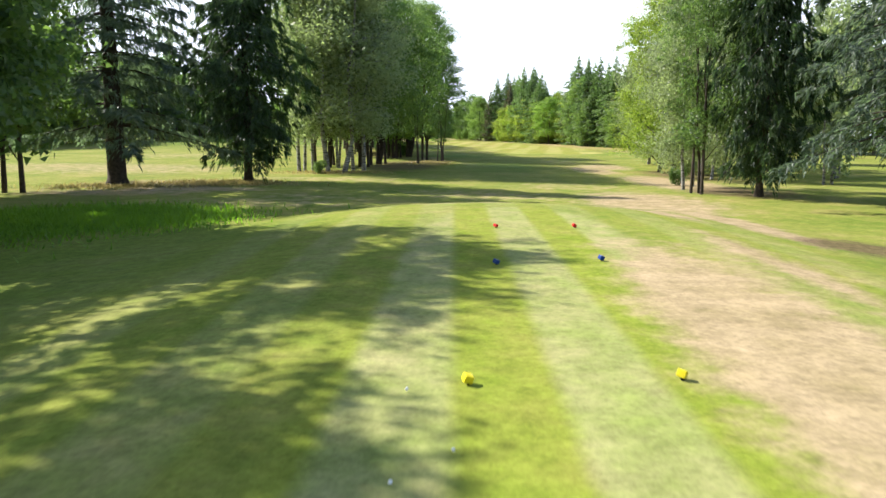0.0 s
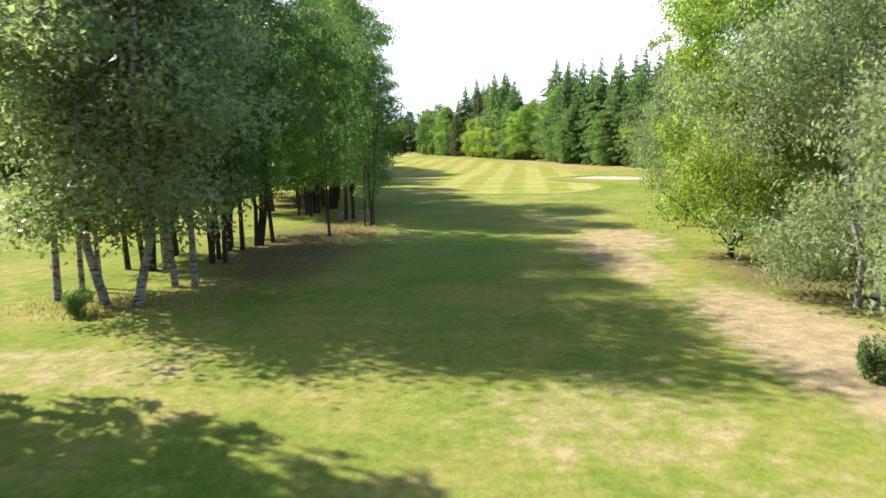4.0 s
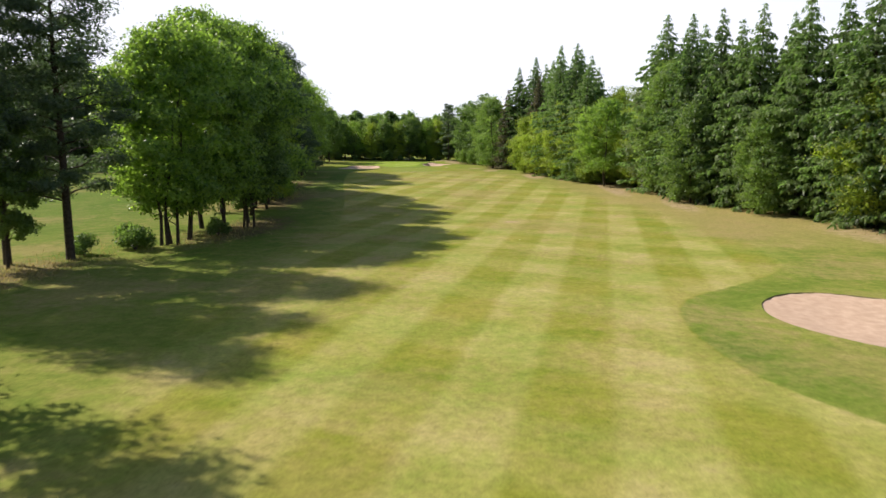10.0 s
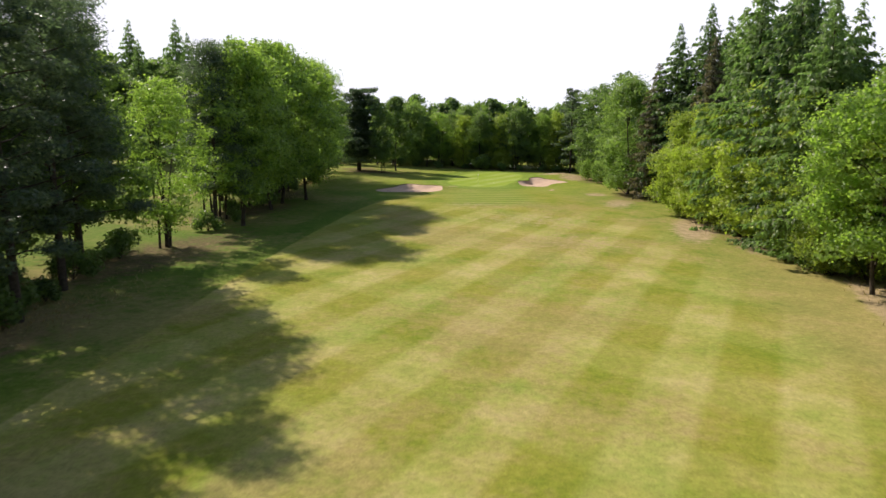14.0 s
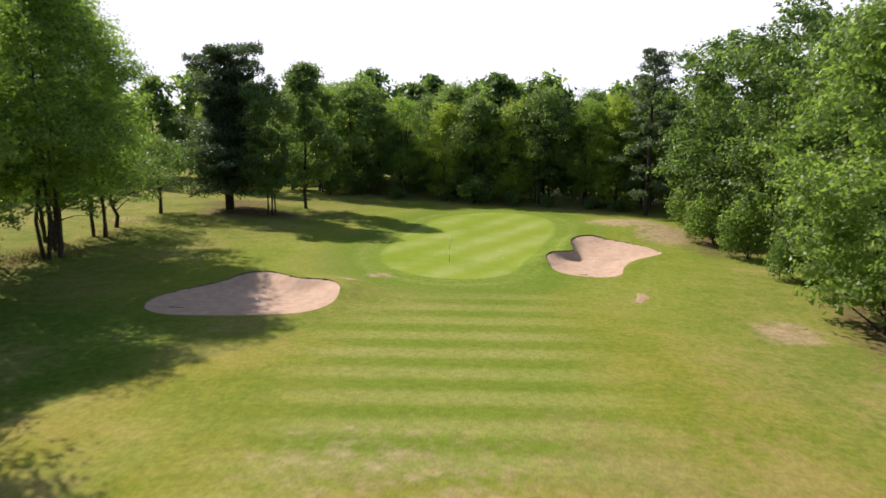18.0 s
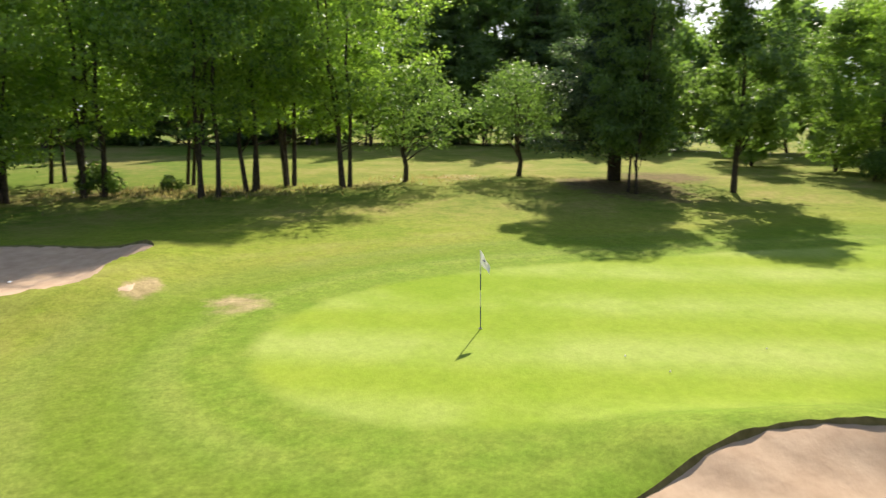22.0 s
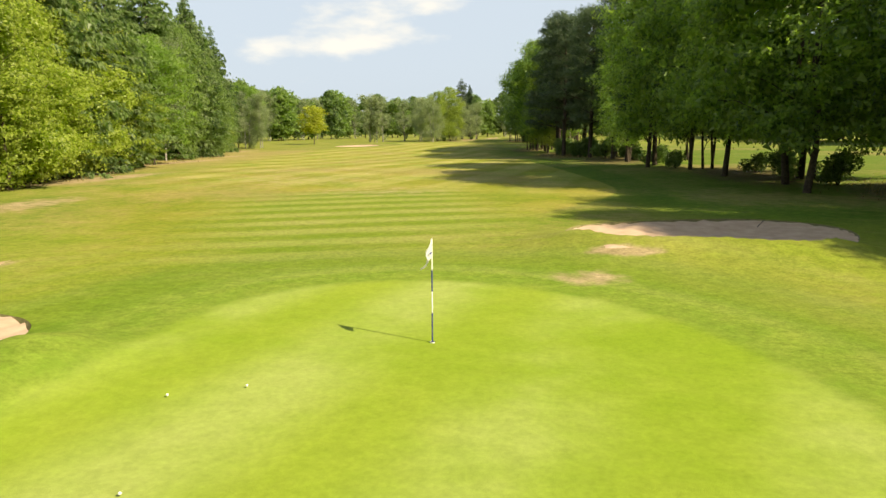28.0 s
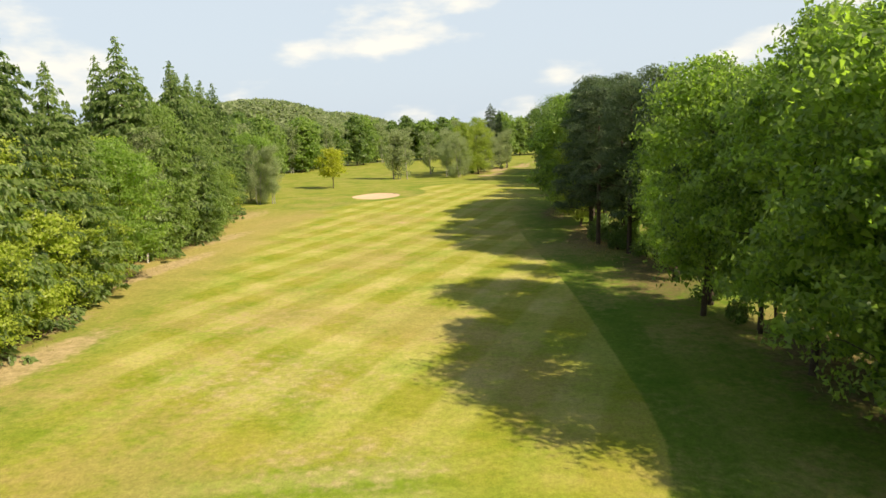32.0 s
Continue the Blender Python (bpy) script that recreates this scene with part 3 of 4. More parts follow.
    q = [np.stack([k * sides + i, k * sides + (i + 1) % sides, (k + 1) * sides + (i + 1) % sides, (k + 1) * sides + i], 1) for k in range(len(p) - 1)]
    return v.reshape(-1, 3), np.concatenate(q)


def joined(pieces):
    vs, qs, at = [], [], 0
    for v, q in pieces:
        vs.append(v)
        qs.append(q + at)
        at += len(v)
    return np.concatenate(vs), np.concatenate(qs)


def leafage(rng, at, out_, size, slim=0.6, droop=0.0):
    """One pointed, slightly folded leaf spray at each place, facing outwards with scatter."""
    n = len(at)
    nor = out_ + 0.75 * rng.standard_normal((n, 3))
    nor /= np.linalg.norm(nor, axis=1)[:, None]
    along = np.cross(nor, rng.standard_normal((n, 3)))
    along[:, 2] -= droop
    along /= np.linalg.norm(along, axis=1)[:, None]
    side = np.cross(nor, along)
    side /= np.linalg.norm(side, axis=1)[:, None] + 1e-9
    L = (size * rng.uniform(0.6, 1.35, n))[:, None]
    skew = rng.uniform(-0.5, 0.2, n)[:, None]
    v = np.stack([at + along * L * skew + side * L * slim * 0.5, at + along * L * 0.5, at - along * L * 0.4 - side * L * slim * 0.5], 1)
    return v.reshape(-1, 3), np.arange(3 * n).reshape(-1, 3)


def ball(rng, n):
    v = rng.standard_normal((n, 3))
    return v / np.linalg.norm(v, axis=1)[:, None]


def limb(rng, a, b_, r0, r1, sag=0.0, steps=5):
    k = np.linspace(0, 1, steps)[:, None]
    p = a + (b_ - a) * k
    p += rng.standard_normal((steps, 3)) * np.linalg.norm(b_ - a) * 0.03 * np.sin(k * np.pi)
    p[:, 2] += (np.sin(k * np.pi) * sag)[:, 0]
    return tube(p, np.linspace(r0, r1, steps), 6)


def tree_of(name, wood, leaves, bark, leaf, label, category="tree"):
    thing = tagged(new(name), label, category)
    if wood:
        part("trunk", mesh_of("trunk", *joined(wood)), bark, thing)
    part("crown", mesh_of("crown", *joined(leaves), flat=True), leaf, thing)
    return thing


def broadleaf(seed, H, R, base, count, leaf_size, leaf, label, name="broadleaf_tree", stems=1, bark=None, fill=True, girth=0.72):
    rng = np.random.default_rng(seed)
    wood, leaves = [], []
    mid_z = (base + H) / 2
    half = (H - base) / 2
    blobs = []
    n_b = 58
    for i in range(n_b):
        f = (i + rng.uniform(0, 1)) / n_b
        r = R * rng.choice([0.15, 0.2, 0.26, 0.33, 0.4]) * rng.uniform(0.85, 1.15)
        z = base + r * 0.7 + (H - base - r * 1.4) * f
        ring = R * max(0.12, 1 - abs((z - mid_z + 0.12 * half) / half) ** 2.2) ** 0.6
        ang = i * 2.4 + rng.uniform(-0.5, 0.5)
        k = max(0.0, ring - r * 0.6) * rng.uniform(0.45, 1.18) * (1 + 0.16 * math.sin(ang * 2 + seed) + 0.1 * math.sin(f * 9 + seed))
        blobs.append((np.array([math.cos(ang) * k, math.sin(ang) * k, z]), r))
    whole = sum(r**2 for c, r in blobs)
    for c, r in blobs:
        each = int(count * r**2 / whole) + 20
        n_s = max(6, int(7 + 9 * r / R / 0.3))
        heart = ball(rng, n_s)
        heart[:, 2] = np.where(heart[:, 2] < -0.4, -heart[:, 2], heart[:, 2])
        heart *= rng.uniform(0.55, 1.2, n_s)[:, None]
        pick = rng.integers(0, n_s, each)
        d = heart[pick] + rng.standard_normal((each, 3)) * rng.uniform(0.16, 0.34, n_s)[pick][:, None] * np.array([1, 1, 0.62])
        p = c + d * r * np.array([1, 1, 0.85])
        p[:, 2] = np.maximum(p[:, 2], base * 0.8 + 0.05)
        leaves.append(leafage(rng, p, d + np.array([[0, 0, 0.35]]), leaf_size, 0.7, 0.45))
        if fill and r > 0.24 * R:
            inner = max(8, each // 7)
            d = ball(rng, inner)
            leaves.append(leafage(rng, c + d * r * rng.uniform(0.15, 0.62, inner)[:, None], d, leaf_size * 1.55, 0.8, 0.3))
    for s in range(stems):
        off = np.array([rng.uniform(-0.75, 0.75), rng.uniform(-0.75, 0.75), 0]) * (stems > 1)
        lean = np.array([rng.uniform(-1, 1), rng.uniform(-1, 1), 0]) * (0.9 + 1.5 * (stems > 1))
        r0 = girth * (0.0105 * H + 0.04) / (1 if stems == 1 else 1.5)
        k = np.linspace(0, 1, 7)[:, None]
        p = off + lean * k**1.3 + np.array([[0, 0, H * 0.82]]) * k
        p[:, :2] += rng.standard_normal((7, 2)) * 0.14
        p[0, 2] = -0.3
        rad = r0 * np.array([1.35, 1.0, 0.86, 0.68, 0.5, 0.3, 0.1])
        wood.append(tube(p, rad, 9))
        for c, r in blobs[s :: 5 * stems]:
            z0 = min(max(base * rng.uniform(0.75, 1.2), c[2] - rng.uniform(1.5, 4.0)), H * 0.7)
            f = z0 / (H * 0.82)
            a = off + lean * f**1.3 + np.array([0, 0, z0])
            wood.append(limb(rng, a, c, r0 * 0.42 * (1 - f * 0.6), r0 * 0.08, 0.3))
    return tree_of(name, wood, leaves, bark or BARK, leaf, label)


def birch(seed, H, R, count, leaf_size, label, stems=3, base=3.0):
    """Slim white stems, and thin hanging twigs of small leaves."""
    rng = np.random.default_rng(seed)
    wood, leaves = [], []
    for s in range(stems):
        off = np.array([rng.uniform(-0.9, 0.9), rng.uniform(-0.9, 0.9), 0]) * (stems > 1)
        lean = np.array([rng.uniform(-2.2, 2.2), rng.uniform(-2.2, 2.2), 0])
        h = H * rng.uniform(0.85, 1.0)
        k = np.linspace(0, 1, 8)[:, None]
        p = off + lean * k**1.2 + np.array([[0, 0, h * 0.95]]) * k
        p[:, :2] += rng.standard_normal((8, 2)) * 0.1
        p[0, 2] = -0.3
        r0 = 0.0052 * h + 0.02
        wood.append(tube(p, r0 * np.array([1.3, 1, 0.9, 0.75, 0.6, 0.4, 0.25, 0.08]), 8))
        boughs = 26 // stems + 6
        for _ in range(boughs):
            f = rng.uniform(base / h, 0.98)
            a = off + lean * f**1.2 + np.array([0, 0, h * 0.95 * f])
            ang = rng.uniform(0, 2 * np.pi)
            reach = R * (1.05 - 0.75 * max(0, f - 0.35)) * rng.uniform(0.45, 1.0) * min(1, 0.35 + 2.2 * (f - base / h + 0.12))
            e = a + np.array([math.cos(ang) * reach, math.sin(ang) * reach, reach * rng.uniform(0.15, 0.6)])
            wood.append(limb(rng, a, e, r0 * 0.3 * (1.1 - f), 0.012, 0.25, 4))
            for _ in range(5):
                g = rng.uniform(0.35, 1.05)
                q = a + (e - a) * g
                n = max(4, int(count / (stems * boughs * 5)))
                drop = rng.uniform(0.6, 2.0) + 0.6 * (base < 2)
                s_ = rng.uniform(0, 1, n)
                spread = 0.35 + 0.35 * (1 - s_)
                pts = q + np.c_[rng.standard_normal(n) * spread, rng.standard_normal(n) * spread, -drop * s_ + 0.25 * rng.standard_normal(n)]
                leaves.append(leafage(rng, pts, np.array([[0, 0, 0.3]]) + np.c_[pts[:, :2] - q[:2], np.zeros(n)], leaf_size, 0.55, 0.8))
    return tree_of("birch_tree", wood, leaves, BIRCH_BARK, LEAF["birch"], label)


def conifer(seed, H, R, count, leaf, label, base=0.6, droop=0.45, name="spruce_tree", taper=0.85, spray=0.55, hang=0.0, gap=0.04, slim=0.3, low=0.6, uneven=0.3, full=1.0, girth=1.0):
    """A straight stem with whorls of drooping boughs, each with hanging side twigs of needles."""
    rng = np.random.default_rng(seed)
    wood, leaves = [tube([[0, 0, -0.3], [0.03, 0, 0.5], [0, 0, H * 0.25], [0.06, 0, H * 0.6], [0, 0, H * 0.965]], [girth * (0.02 * H + 0.06), girth * 0.0145 * H, girth * 0.0125 * H, girth * 0.007 * H, 0.01], 9)], []
    z, boughs = base, []
    while z < H * 0.99:
        f = (z - base) / (H - base)
        reach = min(R * (1 - f) ** taper, full * R) * (low + (1 - low) * min(1, f * 3.4)) * (1 + 0.1 * math.sin(f * 23 + seed))
        turn = rng.uniform(0, 6.28)
        whorl = 6 if f < 0.75 else 5
        for k in range(whorl):
            boughs.append((z + rng.uniform(-uneven, uneven) * gap * H, turn + 6.28 * k / whorl + rng.uniform(-0.35, 0.35), reach * rng.choice([0.62, 0.85, 0.95, 1.0, 1.12]) + 0.06))
        z += max(0.3, gap * H * (1.1 - f * 0.65))
    total = sum(b_[2] ** 1.3 for b_ in boughs)
    for z, ang, reach in boughs:
        n = max(8, int(count * reach**1.3 / total))
        twigs = max(4, int(reach * 4))
        c, s = math.cos(ang), math.sin(ang)
        bend = droop * rng.uniform(0.7, 1.3)
        level = lambda q: z + reach * (0.1 * q - bend * q**1.6 + 0.5 * bend * np.maximum(0, q - 0.62) ** 1.3)
        at_s = np.sort(rng.uniform(0.12, 1.0, twigs))
        long_ = (0.36 * reach * (1.08 - at_s) + 0.14) * rng.uniform(0.6, 1.2, twigs)
        drop = hang * rng.uniform(0.25, 1.25, twigs)
        hand = rng.choice([-1.0, 1.0], twigs)
        i = rng.integers(0, twigs, n)
        u, v = rng.uniform(0, 1, n) ** 0.8, rng.uniform(0, 1, n) ** 1.3
        q = np.clip(at_s[i] + u * 0.07, 0, 1.04)
        side = hand[i] * u * long_[i]
        p = np.c_[c * reach * q - s * side, s * reach * q + c * side, level(q) - 0.12 * np.abs(side) - drop[i] * v * (0.35 + 0.65 * u)]
        p += rng.standard_normal((n, 3)) * 0.045
        fall = -0.25 - 1.6 * v * (hang > 0.3) - 0.5 * droop
        along = np.c_[c * 0.7 - s * hand[i] * 0.7, s * 0.7 + c * hand[i] * 0.7, fall] + 0.35 * rng.standard_normal((n, 3))
        along /= np.linalg.norm(along, axis=1)[:, None]
        sd = np.cross(along, rng.standard_normal((n, 3)) + np.array([[0, 0, 0.6]]))
        sd /= np.linalg.norm(sd, axis=1)[:, None] + 1e-9
        L = (spray * (0.55 + 0.45 * min(1.0, reach / (0.35 * R))) * rng.uniform(0.6, 1.35, n))[:, None]
        w = np.stack([p - along * L * 0.4 + sd * L * slim * 0.5, p + along * L * 0.6, p - along * L * 0.3 - sd * L * slim * 0.5], 1)
        leaves.append((w.reshape(-1, 3), np.arange(3 * n).reshape(-1, 3)))
        if reach > 0.38 * R:
            wood.append(tube([[c * reach * k, s * reach * k, level(np.array(k))] for k in (0, 0.3, 0.6, 0.9)], [0.012 * reach + 0.02, 0.009 * reach + 0.01, 0.02, 0.008], 3))
    return tree_of(name, wood, leaves, BARK, leaf, label)


def pine(seed, H, R, count, leaf_size, label, base=0.3, leaf=None):
    """A bare lower stem and an uneven crown of dark flat tufts."""
    rng = np.random.default_rng(seed)
    wood, leaves = [tube([[0, 0, -0.3], [0.1, 0, H * 0.3], [0.2, 0.1, H * 0.65], [0.1, 0, H * 0.97]], [0.015 * H, 0.0115 * H, 0.008 * H, 0.02], 9)], []
    n_t = 46
    for i in range(n_t):
        f = base + (1 - base) * (i + 0.5) / n_t
        ang = i * 2.4 + rng.uniform(-0.4, 0.4)
        reach = R * (1.05 - f) ** 0.6 * rng.uniform(0.35, 1.05) + 0.3
        c = np.array([math.cos(ang) * reach, math.sin(ang) * reach, H * f + 0.12 * reach])
        wood.append(limb(rng, np.array([0.1, 0, H * f - 0.5]), c, 0.07, 0.02, 0.1, 4))
        n = count // n_t
        d = ball(rng, n)
        r = R * rng.uniform(0.2, 0.34)
        p = c + d * r * rng.uniform(0.3, 1.05, n)[:, None] * np.array([1.15, 1.15, 0.5])
        leaves.append(leafage(rng, p, d + np.array([[0, 0, 0.5]]), leaf_size, 0.35, -0.2))
    return tree_of("pine_tree", wood, leaves, BARK, leaf or LEAF["pine"], label)


def cedar(seed, H, R, count, leaf_size, label, base=0.12):
    """Wide level shelves of needles, one above another."""
    rng = np.random.default_rng(seed)
    wood, leaves = [tube([[0, 0, -0.3], [0, 0.1, H * 0.4], [0.1, 0, H * 0.75], [0, 0, H * 0.97]], [0.026 * H, 0.02 * H, 0.012 * H, 0.03], 10)], []
    tiers = 11
    for i in range(tiers * 5):
        tier = i // 5
        f = base + (0.985 - base) * (tier + 0.5 + rng.uniform(-0.4, 0.4)) / tiers
        ang = i * 1.2566 + tier * 0.9 + rng.uniform(-0.3, 0.3)
        reach = R * (0.55 + 0.45 * (1 - f)) * rng.uniform(0.45, 1.1)
        a = np.array([0, 0, H * f])
        e = np.array([math.cos(ang) * reach, math.sin(ang) * reach, H * f + reach * rng.uniform(0.02, 0.2)])
        wood.append(limb(rng, a, e, 0.1 * (1.1 - f), 0.02, 0.2, 4))
        n = count // (tiers * 5)
        s_ = rng.uniform(0.15, 1.05, n)
        w = 0.5 * reach * np.sin(np.clip(s_, 0, 1) * np.pi * 0.85) + 0.15
        side = rng.uniform(-1, 1, n) * w
        p = a + (e - a) * s_[:, None] + np.c_[-math.sin(ang) * side, math.cos(ang) * side, rng.standard_normal(n) * 0.2 - 0.14 * np.abs(side) - 1.1 * rng.uniform(0, 1, n) ** 3 * (1.1 - s_)]
        leaves.append(leafage(rng, p, np.tile([[0, 0, 0.5]], (n, 1)), leaf_size, 0.5, 0.3))
    n = count // 4
    f, ang = base + 0.05 + (0.72 - base) * rng.uniform(0, 1, n), rng.uniform(0, 2 * np.pi, n)
    r = R * 0.62 * (1.05 - f) * np.sqrt(rng.uniform(0, 1, n))
    leaves.append(leafage(rng, np.c_[np.cos(ang) * r, np.sin(ang) * r, H * f], np.c_[np.cos(ang), np.sin(ang), np.full(n, 0.4)], leaf_size * 1.3, 0.5, 0.4))
    return tree_of("cedar_tree", wood, leaves, BARK, LEAF["pine"], label)


def shrub(seed, H, R, count, leaf_size, leaf, label):
    rng = np.random.default_rng(seed)
    leaves = []
    for _ in range(9):
        c = np.array([rng.uniform(-1, 1) * R * 0.6, rng.uniform(-1, 1) * R * 0.6, H * rng.uniform(0.25, 0.7)])
        n = count // 9
        d = ball(rng, n)
        p = c + d * R * rng.uniform(0.28, 0.5) * rng.uniform(0.6, 1.05, n)[:, None] * np.array([1, 1, H / R * 0.7])
        p[:, 2] = np.maximum(p[:, 2], 0.02)
        leaves.append(leafage(rng, p, d, leaf_size, 0.6, 0.1))
    stems = [limb(rng, np.array([0, 0, -0.1]), np.array([rng.uniform(-1, 1) * R * 0.5, rng.uniform(-1, 1) * R * 0.5, H * 0.6]), 0.04, 0.012) for _ in range(5)]
    thing = tagged(new("shrub"), label, "shrub")
    part("stems", mesh_of("stems", *joined(stems)), BARK, thing)
    part("foliage", mesh_of("foliage", *joined(leaves), flat=True), leaf, thing)
    return thing


class Kind:
    """A tree that is built once, where it first stands, and copied after that."""

    def __init__(self, make, height):
        self.make, self.height, self.first = make, height, None

    def stand(self, x, y, h, turn=None, wide=None, group=""):
        k = h / self.height
        wide = k if wide is None else wide * k
        turn = random.uniform(0, 360) if turn is None else turn
        m_ = pose(x, y, rise(x, y) - 0.03, 0, 0, turn) @ Matrix.Diagonal((wide, wide, k, 1))
        if self.first is None:
            self.first = self.make()
            self.first.matrix_basis = m_
            ob = self.first
        else:
            made = copy_thing(self.first, Matrix.Identity(4))
            made.matrix_basis = m_
            ob = made
        return tagged(ob, group=group)


K = {
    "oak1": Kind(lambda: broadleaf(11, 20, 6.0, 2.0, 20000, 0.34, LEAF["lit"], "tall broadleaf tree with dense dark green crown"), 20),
    "oak2": Kind(lambda: broadleaf(12, 20, 5.2, 2.2, 18000, 0.34, LEAF["mid"], "tall broadleaf tree with full mid-green crown"), 20),
    "oak3": Kind(lambda: broadleaf(13, 19, 4.8, 2.2, 16500, 0.33, LEAF["dark"], "slim dark green broadleaf tree with several stems", stems=3), 19),
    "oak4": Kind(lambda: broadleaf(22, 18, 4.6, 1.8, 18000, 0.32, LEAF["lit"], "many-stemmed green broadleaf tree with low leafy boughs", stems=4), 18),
    "fine1": Kind(lambda: broadleaf(24, 20, 4.8, 2.4, 42000, 0.18, LEAF["dark"], "dark green broadleaf tree with fine leaves and several stems", stems=4, fill=False), 20),
    "fine2": Kind(lambda: broadleaf(25, 19, 4.6, 2.6, 40000, 0.18, LEAF["dark"], "green broadleaf tree with fine leaves and thin stems", stems=5, fill=False), 19),
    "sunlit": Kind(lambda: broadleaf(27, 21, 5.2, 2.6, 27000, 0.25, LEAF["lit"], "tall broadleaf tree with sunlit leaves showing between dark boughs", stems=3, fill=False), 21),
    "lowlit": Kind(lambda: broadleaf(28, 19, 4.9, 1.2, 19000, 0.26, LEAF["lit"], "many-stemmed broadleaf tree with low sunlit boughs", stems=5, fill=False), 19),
    "airy": Kind(lambda: broadleaf(26, 17, 5.2, 3.0, 8500, 0.34, LEAF["dark"], "thin-crowned broadleaf tree letting sun through", stems=2, fill=False), 17),
    "fresh": Kind(lambda: broadleaf(14, 16, 5.0, 0.5, 64000, 0.14, LEAF["fresh"], "bright green broadleaf tree catching the sun"), 16),
    "skirt": Kind(lambda: broadleaf(15, 17, 4.8, 0.0, 21000, 0.28, LEAF["mid"], "leafy green tree with foliage down to the grass"), 17),
    "skirt2": Kind(lambda: broadleaf(16, 16, 4.6, 0.0, 20000, 0.28, LEAF["fresh"], "light green tree with low branches at the wood edge"), 16),
    "dense": Kind(lambda: broadleaf(23, 16, 5.0, 0.0, 6500, 0.65, LEAF["dark"], "dark green tree closing the wood edge"), 16),
    "small": Kind(lambda: broadleaf(17, 8, 4.0, 1.8, 7500, 0.2, LEAF["dark"], "small round-headed tree with short dark trunk", fill=False, girth=1.3), 8),
    "lobed": Kind(lambda: broadleaf(18, 17, 3.4, 2.4, 16000, 0.3, LEAF["dark"], "narrow upright broadleaf tree on a thin trunk"), 17),
    "yellow": Kind(lambda: broadleaf(19, 12, 4.0, 2.6, 5000, 0.4, LEAF["yellow"], "small tree with golden yellow-green leaves on open grass"), 12),
    "far1": Kind(lambda: broadleaf(20, 18, 6.2, 0.3, 1900, 1.1, LEAF["mid"], "distant green broadleaf tree in the woods"), 18),
    "far2": Kind(lambda: broadleaf(21, 19, 5.8, 0.3, 1900, 1.1, LEAF["dark"], "distant dark green tree in the woods"), 19),
    "birch1": Kind(lambda: birch(31, 17, 3.6, 20000, 0.21, "white-stemmed birch clump with hanging grey-green leaves", stems=2, base=3.6), 17),
    "birch2": Kind(lambda: birch(32, 18, 3.2, 17000, 0.21, "leaning birch with white bark and airy crown", stems=1, base=3.8), 18),
    "farbirch": Kind(lambda: birch(34, 18, 4.0, 4000, 0.5, "distant pale birch with light green crown", stems=2, base=2.0), 18),
    "weep": Kind(lambda: birch(33, 17, 5.2, 40000, 0.19, "weeping birch with long hanging leafy twigs to the grass", stems=2, base=1.4), 17),
    "spruce1": Kind(lambda: conifer(41, 27, 8.6, 26000, LEAF["spruce"], "tall dark green spruce with pointed top", spray=0.56, taper=0.86, full=0.66, droop=0.24, hang=0.45, slim=0.42, gap=0.024, low=0.9, uneven=0.9), 27),
    "spruce2": Kind(lambda: conifer(42, 25, 7.6, 22000, LEAF["spruce"], "slender dark spruce in the wood edge", spray=0.54, droop=0.28, taper=0.86, full=0.66, hang=0.45, slim=0.42, gap=0.024, low=0.9, uneven=0.9), 25),
    "brown": Kind(lambda: conifer(43, 24, 5.4, 16000, LEAF["brown"], "half-dry brownish spruce in the wood edge", spray=0.5, taper=0.72, droop=0.3, hang=0.45, slim=0.4, gap=0.026, uneven=0.9), 24),
    "hanging": Kind(lambda: conifer(44, 20, 5.6, 56000, LEAF["deep"], "dark spruce with hanging branches and bare lower trunk", base=2.0, droop=0.42, spray=0.36, hang=1.0, slim=0.24, taper=0.75, gap=0.034, low=0.42), 20),
    "bluecedar": Kind(lambda: conifer(45, 25, 7.2, 58000, LEAF["blue"], "large grey-green cedar with drooping needle sprays", base=3.6, droop=0.36, spray=0.36, hang=0.75, slim=0.24, name="cedar_tree", girth=1.5, taper=0.6, gap=0.045, low=0.8), 25),
    "pine1": Kind(lambda: pine(51, 21, 5.4, 26000, 0.36, "dark pine with uneven crown of needle tufts", base=0.2), 21),
    "pine2": Kind(lambda: pine(52, 20, 3.8, 10000, 0.5, "dark pine with tufted top beside the green", base=0.1), 20),
    "cedar": Kind(lambda: cedar(53, 19.5, 7.2, 52000, 0.34, "dark cedar with level spreading branches"), 19.5),
    "shrub1": Kind(lambda: shrub(61, 4.5, 3.0, 5000, 0.28, LEAF["mid"], "rounded green shrub at the wood edge"), 4.5),
    "shrub2": Kind(lambda: shrub(62, 1.6, 1.0, 2600, 0.13, LEAF["dark"], "small clipped dark green bush"), 1.6),
    "shrub3": Kind(lambda: shrub(63, 4.0, 2.6, 4000, 0.3, LEAF["fresh"], "leafy bright green shrub by the rough"), 4.0),
    "under": Kind(lambda: shrub(64, 2.4, 1.8, 1500, 0.3, LEAF["dark"], "low dark undergrowth below the trees"), 2.4),
}


def stand(kind, spots, group):
    for x, y, *more in spots:
        h = more[0] if more else K[kind].height * random.uniform(0.88, 1.08)
        K[kind].stand(x, y, h, wide=more[1] if len(more) > 1 else random.uniform(0.92, 1.1), group=group)


